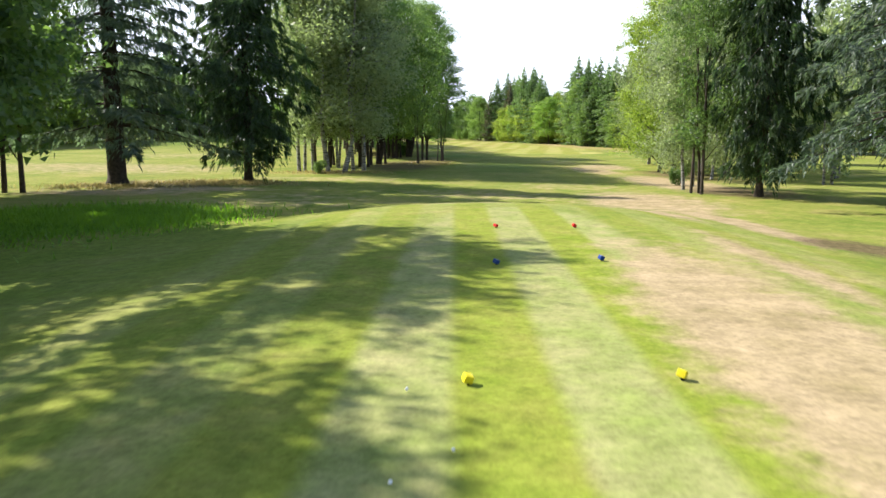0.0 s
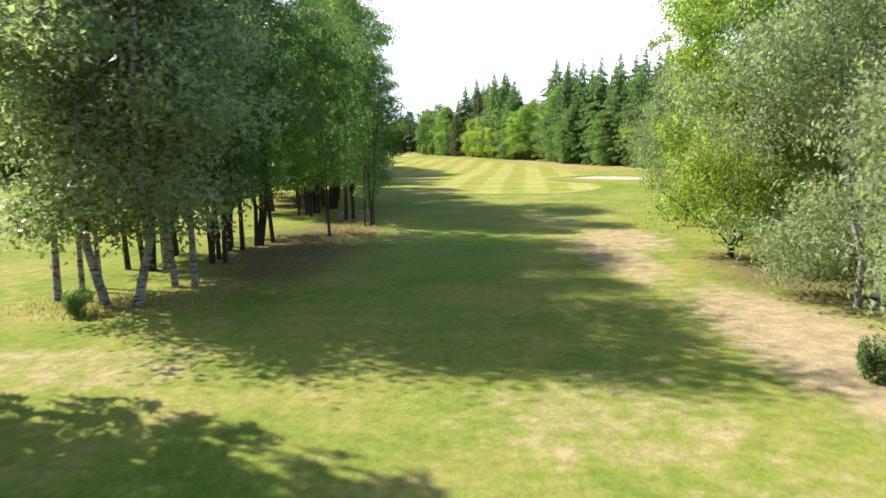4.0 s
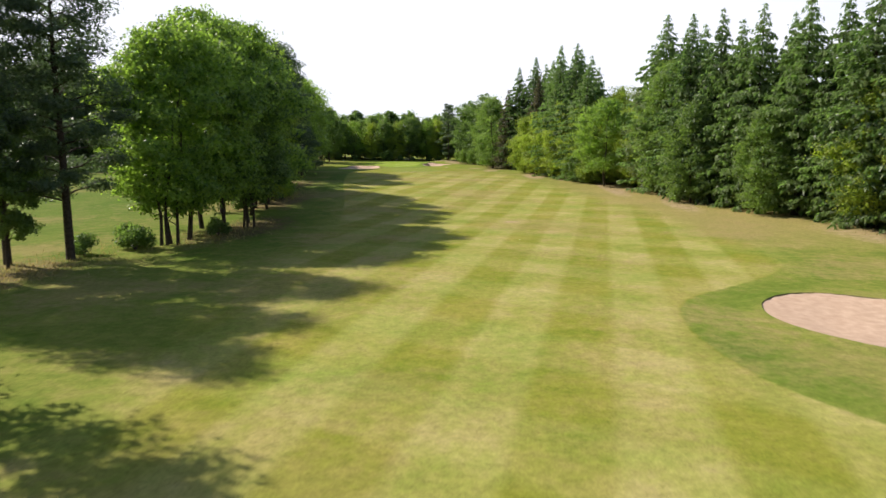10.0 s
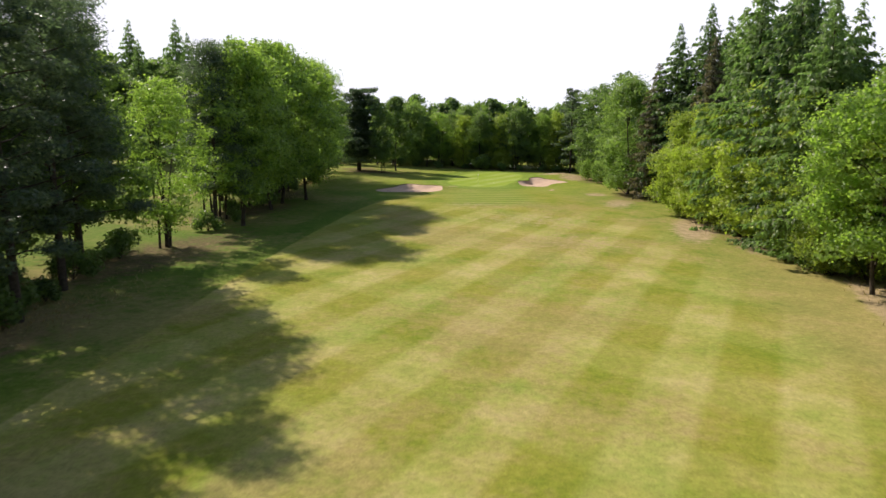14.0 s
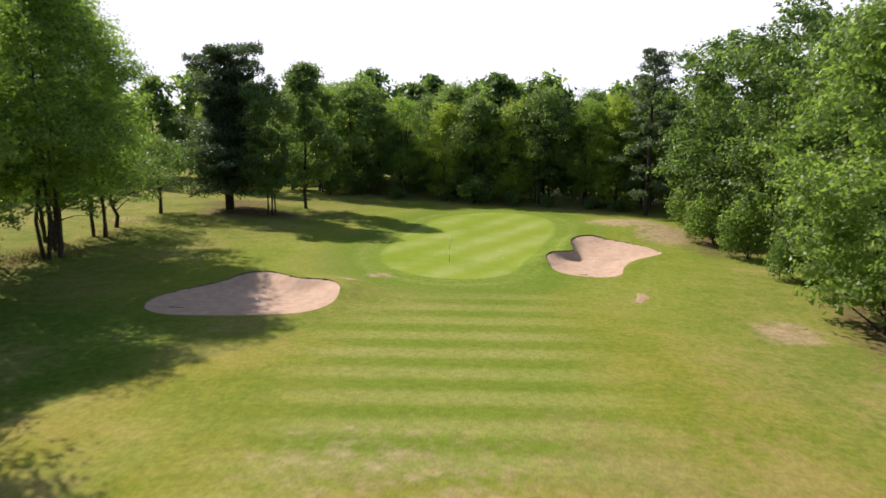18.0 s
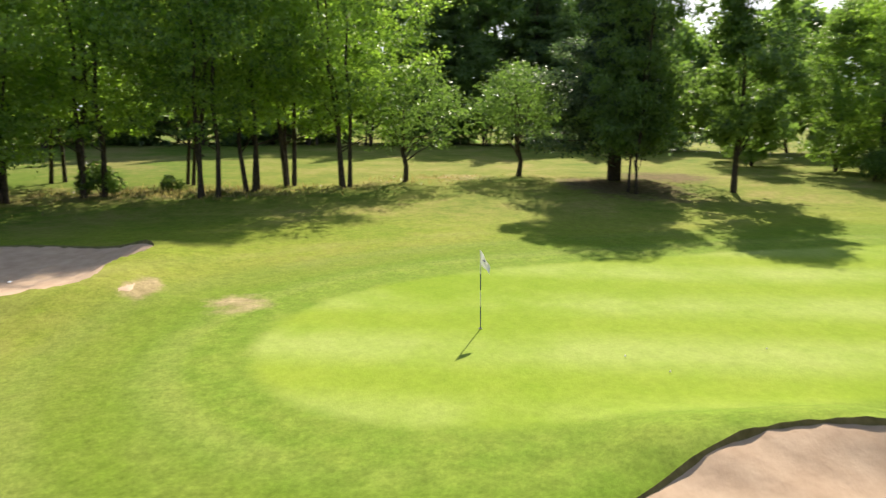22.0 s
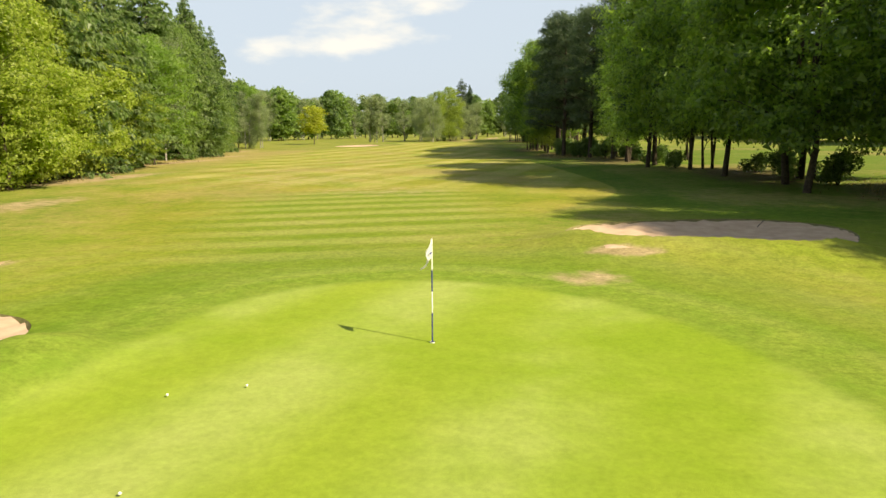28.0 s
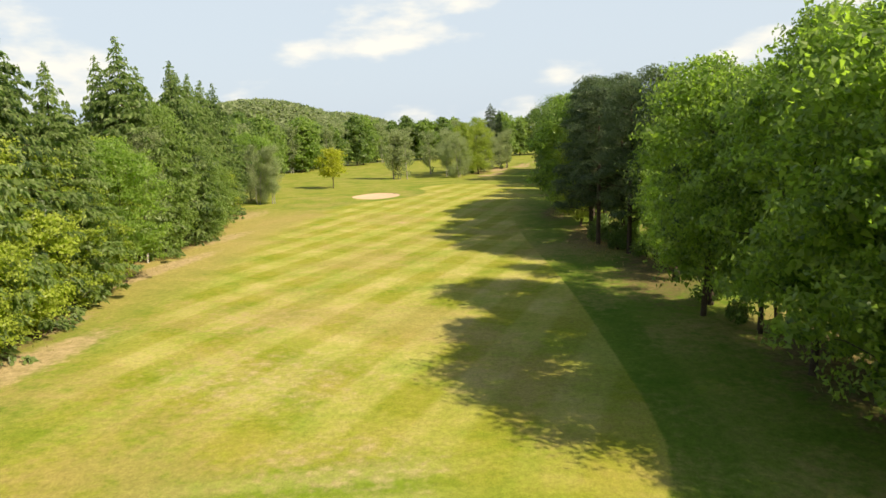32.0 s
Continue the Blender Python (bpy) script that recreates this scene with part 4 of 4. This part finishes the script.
def belt(line, rows, gap, kinds, group, low=0.85, high=1.08, seed=1):
    """Trees in uneven rows along a line; rows: distances to the line's left."""
    rng = random.Random(seed)
    for off in rows:
        for (ax, ay), (bx, by) in zip(line, line[1:]):
            length = math.hypot(bx - ax, by - ay)
            ux, uy = (bx - ax) / length, (by - ay) / length
            s = rng.uniform(0, gap)
            while s < length:
                j, k = rng.uniform(-0.25, 0.25) * gap, rng.uniform(-0.2, 0.2) * gap
                kind = rng.choice(kinds)
                K[kind].stand(ax + ux * s - uy * (off + j) + ux * k, ay + uy * s + ux * (off + j) + uy * k,
                              K[kind].height * rng.uniform(low, high), rng.uniform(0, 360), rng.uniform(0.9, 1.15), group)
                s += gap * rng.uniform(0.8, 1.25)


# trees round the tee
TEE_TREES = "trees round the tee"
stand("bluecedar", [(-24.3, 53.3, 29), (25.0, 40.5, 27)], TEE_TREES)
stand("hanging", [(-15.9, 57.8, 26, 0.9), (20.4, 48.0, 24, 0.72)], TEE_TREES)
stand("oak3", [(-33, 40, 20)], TEE_TREES)
stand("oak3", [(-18.4, 14.8, 17.6), (-18.2, 8.4, 17)], TEE_TREES)
stand("airy", [(-21, 29, 17)], TEE_TREES)
stand("oak3", [(-19.6, 28.5, 20.8)], TEE_TREES)
stand("oak3", [(-21.5, 23.5, 20.5), (-26, 18, 18), (-25, 29, 19), (-24, 5, 17), (-30, 11, 18), (-28, 46, 23)], TEE_TREES)
stand("oak4", [(-30, 42, 17)], TEE_TREES)
stand("birch2", [(19.3, 57.5, 17), (17.2, 53.4, 18)], TEE_TREES)
stand("fine1", [(17.4, 50.2, 19, 0.75)], TEE_TREES)
stand("shrub2", [(18.5, 58.6, 1.7), (26.5, 81.5, 1.8), (-12.8, 70.2, 1.5)], TEE_TREES)
GROVE = "birch grove beside the fairway"
stand("birch2", [(-15.6, 73.8, 24, 1.2), (-12.0, 71.5, 25, 1.35), (-10.2, 71.9, 25, 1.4)], GROVE)
stand("birch1", [(-15.3, 77.5, 24), (-11.5, 81.6, 24), (-10.4, 75.0, 24, 1.25)], GROVE)
stand("fine2", [(-14.5, 82.5, 22)], GROVE)
stand("fine1", [(-10.6, 84.5, 23), (-3.8, 109.5, 23), (-11.1, 90, 23)], GROVE)
stand("airy", [(-4.0, 97, 18, 0.65), (-13, 97, 22)], GROVE)
stand("fine2", [(-8.6, 92.6, 22), (-1.7, 103.4, 16.5, 0.75), (-6.8, 121.3, 25.5, 1.25)], GROVE)
stand("oak3", [(-9.5, 113, 21), (-15, 88, 22)], GROVE)
RIGHT_GROVE = "trees beside the dry path"
stand("weep", [(23.6, 68.5, 19, 1.15), (27.8, 101, 18), (28, 75, 19)], RIGHT_GROVE)
stand("fresh", [(24.0, 82.5, 21, 0.95), (27.5, 90, 19)], RIGHT_GROVE)
stand("birch1", [(29, 79, 18), (33, 95, 18)], RIGHT_GROVE)
# the belt on the sun's side of the fairway
BELT = "tree belt along the fairway"
stand("oak3", [(-11, 122, 20), (-13, 130, 20), (-14, 143, 19), (-15.1, 150.4, 21)], BELT)
stand("oak4", [(-11.8, 136.5, 19), (-8.5, 116, 19), (-16, 126, 19)], BELT)
stand("oak2", [(-14, 118, 20), (-18, 136, 20)], BELT)
stand("pine1", [(-22.3, 165.7, 24), (-25.5, 169.5, 24), (-23.4, 172.6, 25), (-23.8, 178, 23), (-20.3, 180.8, 24), (-21.5, 216, 24), (-27.5, 254, 23), (-20.5, 223.5, 24), (-19.5, 228, 23), (-19.4, 234.5, 23.5), (-20.4, 241.5, 22), (-24.4, 249, 22), (-24, 236, 23.5), (-30.6, 277, 21)], BELT)
stand("oak4", [(-16.2, 189, 20), (-46.2, 300, 18)], BELT)
stand("oak1", [(-15.5, 193, 21), (-14.5, 199, 22), (-15, 207, 23), (-16.6, 213.5, 22.5), (-18, 201, 23.5), (-29.5, 281, 22), (-33, 286, 21), (-34.5, 295, 23.5), (-37, 303, 24), (-36.8, 309.5, 21)], BELT)
stand("oak3", [(-13, 203, 18), (-28, 247, 19), (-40.5, 297.6, 20), (-35, 284, 20), (-41, 290, 20)], BELT)
stand("oak2", [(-19, 222, 20), (-30, 256, 21), (-50, 314, 20)], BELT)
stand("sunlit", [(-44.5, 307, 20), (-47.5, 334.4, 23.5), (-53.5, 339, 24)], BELT)
stand("sunlit", [(-48.4, 327, 23, 1.15), (-50.5, 337, 24), (-52, 343, 21)], BELT)
stand("airy", [(-54, 331, 20), (-56, 322, 20)], BELT)
stand("lowlit", [(-46, 318.5, 20), (-43, 311, 21, 1.1), (-46.5, 322, 20)], BELT)
stand("fresh", [(-17.6, 221.5, 18)], BELT)
stand("lobed", [(-22.3, 176.1, 13)], BELT)
stand("lowlit", [(-28.6, 266, 17)], BELT)
stand("skirt", [(-47, 310.5, 19, 0.9)], BELT)
stand("small", [(-54.2, 347.7, 8.8), (-57.1, 357.1, 9.2)], BELT)
stand("oak3", [(-31, 240, 19), (-34, 250, 20), (-37, 262, 19)], BELT)
stand("under", [(-10.2, 127, 2.8), (-8.2, 121.5, 2.2), (-11.8, 132.5, 2.8), (-13.2, 137.5, 2.6), (-21, 229, 3), (-20.5, 239, 3.2), (-24, 243.5, 3.4), (-26.5, 252, 3.2), (-29, 260, 3), (-25, 233, 3.2), (-40.5, 304, 2.8), (-49, 327, 2.4), (-45.5, 319, 2.6), (-22.5, 234, 2.6), (-19.5, 219, 2.4), (-17.5, 186, 2.4), (-20.5, 183, 2), (-38, 299, 2.6), (-44, 308, 2.2), (-47, 315.5, 2.6), (-38, 291, 2), (-32, 283, 2), (-23, 246, 2), (-14, 196, 2), (-19, 188, 2.4), (-13, 140, 2.2), (-10, 126, 2.4), (-31, 276, 2.5), (-51, 331, 1.2)], BELT)
stand("cedar", [(-52.0, 363.4, 20)], "trees behind the green")
stand("oak3", [(-45.3, 362, 16, 0.8)], "trees behind the green")
stand("spruce1", [(-95, 379, 24.5), (-99, 373.5, 22), (-91, 384, 22)], "trees behind the green")
stand("lobed", [(-44.8, 369.2, 18)], "trees behind the green")
stand("skirt", [(-56.5, 385, 14), (-63, 381, 13), (-70, 384, 14)], "wood behind the green")
belt([(-53, 386), (-36, 389), (-20, 390), (-2, 391)], (0,), 4.2, ["lowlit", "skirt", "airy", "skirt2", "lowlit", "lobed"], "wood behind the green", 0.76, 0.96, 3)
belt([(-56, 393), (-20, 397), (2, 396)], (0, 7), 6.5, ["skirt", "far2", "far1"], "wood behind the green", 0.85, 1.0, 13)
belt([(-50, 383.5), (-36, 386), (-20, 387), (-6, 387)], (0,), 5.0, ["shrub1", "under", "under"], "wood behind the green", 0.6, 1.0, 4)
stand("pine2", [(-4.5, 385, 20.5)], "wood behind the green")
# the wood on the other side
WOOD = "wood along the fairway"
stand("shrub1", [(3.4, 366, 5.5), (6.2, 359.2, 5.5), (1.2, 372, 5), (9, 352, 4.5)], WOOD)
stand("oak3", [(3.5, 371, 21, 1.15), (9, 363, 23, 1.15)], WOOD)
stand("skirt", [(12.3, 338.5, 20.5), (34.8, 291.5, 20), (43.5, 250, 22), (12, 351, 20)], WOOD)
stand("skirt2", [(40.3, 286, 20), (42, 265, 17), (57.5, 211, 16), (41.5, 276, 16), (22.8, 311, 12)], WOOD)
stand("brown", [(16.6, 332, 22.5), (24.5, 319, 25), (50, 237, 24)], WOOD)
stand("birch1", [(42, 258, 20), (60, 179.5, 16)], WOOD)
stand("weep", [(63.5, 181, 17)], WOOD)
stand("spruce1", [(24, 328, 31), (28.5, 324, 29.7), (19.6, 331, 28.6), (43.5, 256.5, 30.8, 1.15), (33, 282, 25, 1.1), (31.5, 291, 30.3), (28.5, 299, 30.8), (32.5, 305, 29.7), (30, 311, 28), (44.5, 243, 28.9), (51, 231, 28.4), (54, 223, 28.9), (57.5, 213, 28.4), (60, 204, 28.4), (66, 195, 25.7)], WOOD)
stand("spruce2", [(35.5, 284, 24.5), (47, 256.5, 28.4), (27, 331, 29.5), (33, 296.5, 29.7), (36, 301, 28.6), (47.5, 247, 27.8), (47.5, 238, 28.9), (54.5, 229, 26.8), (57, 219, 27.8), (60, 210, 27.3), (63.5, 200, 26.8), (49.5, 235, 26.8)], WOOD)
stand("oak1", [(35.5, 270, 17.5, 1.05)], WOOD)
stand("skirt2", [(26.5, 301, 15, 1.1), (29.5, 293, 17, 1.1), (32, 285, 16, 1.1), (21, 313, 14, 1.1), (33.5, 277, 12), (23.8, 306.5, 15), (36.5, 276, 15)], WOOD)
stand("skirt", [(44, 238, 15), (50, 224, 14), (34, 277, 12)], WOOD)
belt([(17, 345), (28, 320), (40, 296), (47, 272), (51, 250), (58, 232), (65, 212), (73, 190)], (4, 9), 6.5, ["spruce1", "spruce2", "far2", "far2", "far1"], WOOD, 0.72, 0.98, 5)
belt([(24, 352), (48, 305), (64, 255), (85, 196)], (10,), 9, ["far1", "far2", "spruce2"], WOOD, 0.9, 1.15, 6)
belt([(14, 374), (9, 394), (-1, 400)], (-2, -9), 7, ["far1", "far2", "oak2"], WOOD, 0.9, 1.05, 7)
belt([(11, 343), (20, 322), (33, 297), (38, 283), (42, 262), (44, 246), (54, 225), (62, 203)], (2.5,), 6, ["shrub1", "under", "shrub3"], WOOD, 0.6, 1.0, 17)
# across the open grass
stand("yellow", [(60, 138, 12.5)], "trees on open grass")
stand("farbirch", [(47.5, 105, 19), (50, 103, 19), (45, 103, 18), (37, 72, 19), (42, 80, 18), (33, 62, 17)], "trees on open grass")
stand("oak1", [(65, 175, 17), (70, 172, 18)], "trees on open grass")
belt([(72, 186), (80, 160), (98, 120), (110, 60), (95, -20), (50, -60), (0, -75), (-60, -60), (-90, 0)], (4, 14), 10, ["far1", "far2", "far1", "farbirch"], "far woods", 1.05, 1.4, 8)
belt([(-92, -20), (-84, 60), (-88, 150), (-104, 240)], (4, 14), 9, ["far1", "far2", "far2", "spruce2"], "far woods", 0.85, 1.2, 9)
belt([(-104, 240), (-108, 330), (-100, 385)], (2,), 7.5, ["pine1", "pine1", "spruce2", "oak3"], "far woods", 1.2, 1.45, 10)
belt([(-104, 240), (-108, 330), (-100, 385)], (12,), 9, ["far2", "spruce2"], "far woods", 1.4, 1.7, 12)
belt([(-100, 385), (-60, 408), (-20, 406)], (2,), 8, ["far2", "far1"], "far woods", 0.9, 1.05, 11)


# ---- the distant wooded ridge ----
HILLS = [(440, -545, 160, 56), (560, -480, 150, 40), (350, -590, 120, 36)]


def ridge(seed, spots, spread, count, size):
    rng = np.random.default_rng(seed)
    at, out_ = [], []
    for x, y, r, h in spots:
        a, k = rng.uniform(0, 2 * np.pi, count), np.sqrt(rng.uniform(0, 1, count))
        px, py = x + np.cos(a) * k * r, y + np.sin(a) * k * r * spread
        at.append(np.c_[px, py, h * (1 - k**2) ** 0.8 + rng.uniform(0, 9, count)])
        out_.append(np.tile([[0, 0.4, 1.0]], (count, 1)))
    return mesh_of("wooded_ridge", *leafage(rng, np.concatenate(at), np.concatenate(out_), size, 0.8), flat=True)


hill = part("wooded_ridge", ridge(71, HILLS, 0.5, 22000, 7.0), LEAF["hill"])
tagged(hill, "distant low ridge covered with green woods", "hill", kind="stuff")


# ---- long grass at the wood edges ----
def long_grass(name, spots, label, seed, blades=None):
    rng = np.random.default_rng(seed)
    at, tall = [], []
    for x, y, a, c, n, h in spots:
        px, py = x + rng.standard_normal(n) * a, y + rng.standard_normal(n) * c
        at.append(np.c_[px, py, lie(px, py)])
        tall.append(np.full(n, h))
    at, tall = np.concatenate(at), np.concatenate(tall)
    n = len(at)
    turn_ = rng.uniform(0, 2 * np.pi, n)
    side = np.c_[np.cos(turn_), np.sin(turn_), np.zeros(n)] * (0.02 + 0.03 * rng.uniform(0, 1, n))[:, None]
    tip = at + np.c_[rng.standard_normal((n, 2)) * 0.12, tall * rng.uniform(0.5, 1.25, n)]
    ob = part(name, mesh_of(name, np.stack([at - side, at + side, tip], 1).reshape(-1, 3), np.arange(3 * n).reshape(-1, 3), flat=True), blades or STRAW)
    tagged(ob, label, "grass", kind="stuff")


STRAW = foliage("long_dry_grass", (0.1, 0.12, 0.03), (0.34, 0.28, 0.13), (1.2, 1.2, 0.8))
GREEN_BLADES = foliage("long_green_grass", (0.06, 0.13, 0.015), (0.16, 0.26, 0.03), (1.5, 1.8, 0.5))
long_grass("rough_grass", [(-15.5, 33.5, 2.6, 2.2, 14000, 0.28), (-19, 30, 2.2, 2.6, 9000, 0.28)], "bank of tall bright green grass beside the tee", 82, GREEN_BLADES)
long_grass("long_grass", [(-17.5, 56, 2.6, 1.6, 2200, 0.25), (-24, 52, 2.5, 1.4, 1200, 0.25), (-12, 72, 2.5, 1.5, 1200, 0.25), (-2.5, 99, 1.4, 5, 1300, 0.2), (-1.8, 104, 1.2, 2, 400, 0.2),
                          (-12, 137, 3, 6, 1200, 0.3), (-20, 175, 2, 6, 1000, 0.3), (-14, 198, 2, 6, 800, 0.25), (-21, 240, 2, 8, 900, 0.3), (36.5, 280, 1.2, 12, 700, 0.25), (25, 312, 1.4, 8, 500, 0.25), (44, 244, 1.5, 9, 500, 0.25),
                          (59, 206, 2, 8, 500, 0.3), (-50, 333, 1.6, 5, 1200, 0.3), (-44, 312, 2, 6, 800, 0.25), (-56, 350, 2, 3, 500, 0.2)], "tufts of long dry grass below the trees", 81)


# ---- things on the course ----
PAINT = {k: plain("paint_" + k, tuple(v * 0.9 for v in c), c, 8.0, 0.45) for k, c in (
    ("yellow", (0.75, 0.62, 0.01)), ("blue", (0.015, 0.05, 0.22)), ("red", (0.55, 0.02, 0.015)), ("white", (0.78, 0.78, 0.76)), ("dark", (0.02, 0.022, 0.025)), ("flag_blue", (0.02, 0.03, 0.2)))}
m, t, b, o = material("flag_cloth")
link(t, ramp(t, noise_at(t, 30.0), [(0.3, (0.72, 0.72, 0.72)), (0.7, (0.82, 0.82, 0.81))]), b.inputs["Base Color"])
shine = node(t, "ShaderNodeBsdfTranslucent", Color=(0.8, 0.8, 0.8, 1))
both = node(t, "ShaderNodeMixShader", Fac=0.5)
link(t, b.outputs[0], both.inputs[1])
link(t, shine.outputs[0], both.inputs[2])
link(t, both.outputs[0], o.inputs[0])
CLOTH = m
WOOD_GREY = plain("rake_wood", (0.3, 0.26, 0.2), (0.45, 0.4, 0.32), 14.0, 0.7)
CUP = plain("cup_white", (0.5, 0.5, 0.5), (0.65, 0.65, 0.63), 10.0, 0.5)


def box(w, d, h, bevel, segments=2):
    bm = bmesh.new()
    bmesh.ops.create_cube(bm, size=1.0, matrix=Matrix.Diagonal((w, d, h, 1)))
    bmesh.ops.bevel(bm, geom=bm.edges[:], offset=bevel, segments=segments, affect="EDGES", profile=0.6)
    return bm


def tee_marker(x, y, colour, turn):
    """A tilted painted block on a short spike."""
    thing = tagged(new("tee_marker"), f"{colour} painted tee marker block standing on the tee turf", "tee marker", f"{colour} tee markers")
    body = box(0.125, 0.125, 0.105, 0.015)
    bmesh.ops.transform(body, matrix=pose(0, 0, 0.085, 12, 18, turn), verts=body.verts)
    part("block", body, PAINT[colour], thing)
    bm = bmesh.new()
    bmesh.ops.create_cone(bm, cap_ends=True, segments=10, radius1=0.012, radius2=0.02, depth=0.18, matrix=pose(0, 0, 0.02))
    part("spike", bm, PAINT["dark"], thing)
    thing.matrix_basis = pose(x, y, rise(x, y))
    return thing


TEE_MARKS = [(0.69, 10.26, "yellow", 20), (3.51, 10.56, "yellow", 60), (1.53, 18.55, "blue", 40), (4.23, 19.28, "blue", 25), (1.9, 25.3, "red", 50), (4.6, 25.6, "red", 15)]
for x, y, colour, turn in TEE_MARKS:
    tee_marker(x, y, colour, turn)


def rod(a, b_, r, sides=10):
    bm = bmesh.new()
    d = Vector(b_) - Vector(a)
    m_ = Matrix.Translation((Vector(a) + Vector(b_)) / 2) @ d.to_track_quat("Z", "Y").to_matrix().to_4x4()
    bmesh.ops.create_cone(bm, cap_ends=True, segments=sides, radius1=r, radius2=r, depth=d.length, matrix=m_)
    return bm


def flagstick(x, y):
    thing = tagged(new("flagstick"), "striped flagstick with limp white flag in the hole of the green", "flagstick")
    stripes_ = [(0.0, 0.62, "flag_blue"), (0.62, 1.06, "white"), (1.06, 1.5, "flag_blue"), (1.5, 2.14, "white")]
    for a, b_, c in stripes_:
        part("stick_section", rod((0, 0, a), (0, 0, b_), 0.014, 12), PAINT[c], thing)
    nu, nv = 15, 11
    v = []
    for i in range(nu):
        for j in range(nv):
            u, w = i / (nu - 1), j / (nv - 1)
            reach = 0.26 * u
            sag = 0.34 * u**1.15
            ripple = 0.045 * math.sin(u * 7 + w * 3.5) * u
            v.append((0.014 + reach * (0.75 + 0.25 * w), ripple + 0.05 * u * math.sin(w * 5), 2.12 - 0.38 * w - sag * (1 - 0.35 * w)))
    i = np.arange(nu * nv).reshape(nu, nv)
    q = np.stack([i[:-1, :-1], i[1:, :-1], i[1:, 1:], i[:-1, 1:]], -1).reshape(-1, 4)
    cloth = part("flag", mesh_of("flag", v, q), CLOTH, thing, "limp white cloth flag")
    solid = cloth.modifiers.new("thickness", "SOLIDIFY")
    solid.thickness = 0.004
    for side in (-1, 1):
        bm = box(0.075, 0.006, 0.03, 0.002, 1)
        bmesh.ops.transform(bm, matrix=pose(0.1, 0.02 + side * 0.03, 1.86, 0, 20, 0), verts=bm.verts)
        part("mark", bm, PAINT["flag_blue"], cloth, "dark blue mark")
    bm = bmesh.new()
    bmesh.ops.create_cone(bm, cap_ends=False, segments=24, radius1=0.054, radius2=0.054, depth=0.03, matrix=pose(0, 0, 0.004))
    part("cup_rim", bm, CUP, thing, "white rim of the hole")
    bm = bmesh.new()
    bmesh.ops.create_cone(bm, cap_ends=True, segments=24, radius1=0.05, radius2=0.05, depth=0.012, matrix=pose(0, 0, 0.004))
    part("hole", bm, PAINT["dark"], thing, "dark hole")
    thing.matrix_basis = pose(x, y, rise(x, y) + 0.004, 0, -0.6, FLAG_TURN)


FLAG_TURN = 62
flagstick(-17.85, 346.75)


def rake(x, y, z, turn, tilt, colour):
    thing = tagged(new("bunker_rake"), f"bunker rake with {colour} handle and dark toothed head", "rake")
    part("handle", rod((0, 0, 0.06), (1.55, 0, 0.12), 0.016), PAINT["dark"] if colour == "dark" else WOOD_GREY, thing)
    part("grip", rod((1.35, 0, 0.112), (1.6, 0, 0.122), 0.021), PAINT["dark"], thing)
    bm = box(0.06, 0.62, 0.05, 0.012)
    bmesh.ops.transform(bm, matrix=pose(0, 0, 0.075), verts=bm.verts)
    head = part("head", bm, PAINT["dark"], thing)
    for i in range(11):
        part("tooth", rod((0, -0.28 + i * 0.056, 0.06), (0.015, -0.28 + i * 0.056, -0.01), 0.008, 6), PAINT["dark"], head)
    thing.matrix_basis = pose(x, y, z, 0, tilt, turn)


RAKES = [(-28.7, 327.7, -0.33, -122, -11, "dark"), (-6.6, 346.95, -0.12, -57, -5, "pale wooden")]
for row in RAKES:
    rake(*row)


def golf_ball(x, y):
    bm = bmesh.new()
    bmesh.ops.create_icosphere(bm, subdivisions=3, radius=0.022)
    ob = part("golf_ball", bm, PAINT["white"])
    for p in ob.data.polygons:
        p.use_smooth = True
    ob.location = (x, y, rise(x, y) + 0.045)
    tagged(ob, "small white golf ball lying on short turf", "golf ball", "golf balls")


BALLS = [(0.51, 8.28), (-0.07, 9.95), (-0.06, 7.6), (-15.28, 353.35), (-14.1, 350.33), (-15.21, 349.73), (-0.9, 291.5), (17.1, 197)]
for x, y in BALLS:
    golf_ball(x, y)


def bare_patch(x, y, a, c, mat, label, seed):
    """A worn-through place in the turf, a thin uneven crust."""
    rng = np.random.default_rng(seed)
    k = np.linspace(0, 2 * np.pi, 28, endpoint=False)
    wave = 1 + 0.16 * np.sin(3 * k + seed) + 0.1 * np.sin(5 * k + 2) + 0.07 * rng.standard_normal(28)
    rows = []
    for f, z in ((1.0, -0.01), (0.85, 0.012), (0.5, 0.02), (0.05, 0.016)):
        px, py = x + np.cos(k) * a * wave * f, y + np.sin(k) * c * wave * f
        rows.append(np.c_[px, py, lie(px, py) + z + 0.006 * rng.standard_normal(28)])
    i = np.arange(28)
    q = np.concatenate([np.stack([r * 28 + i, r * 28 + (i + 1) % 28, (r + 1) * 28 + (i + 1) % 28, (r + 1) * 28 + i], 1) for r in range(3)])
    ob = part("bare_patch", mesh_of("bare_patch", np.concatenate(rows), q), mat)
    tagged(ob, label, "bare soil", kind="stuff")


SOIL = plain("dry_soil", (0.27, 0.19, 0.1), (0.42, 0.31, 0.18), 5.0, 0.95, 0.02)
bare_patch(16.4, 214.1, 0.95, 0.5, SOIL, "worn patch of dry soil in the fairway", 3)
bare_patch(-22.4, 336.4, 0.7, 0.28, SAND, "spilled pale sand on the turf beside the bunker", 5)
bare_patch(-1.7, 341.0, 0.45, 1.5, SOIL, "worn dry track in the rough", 7)
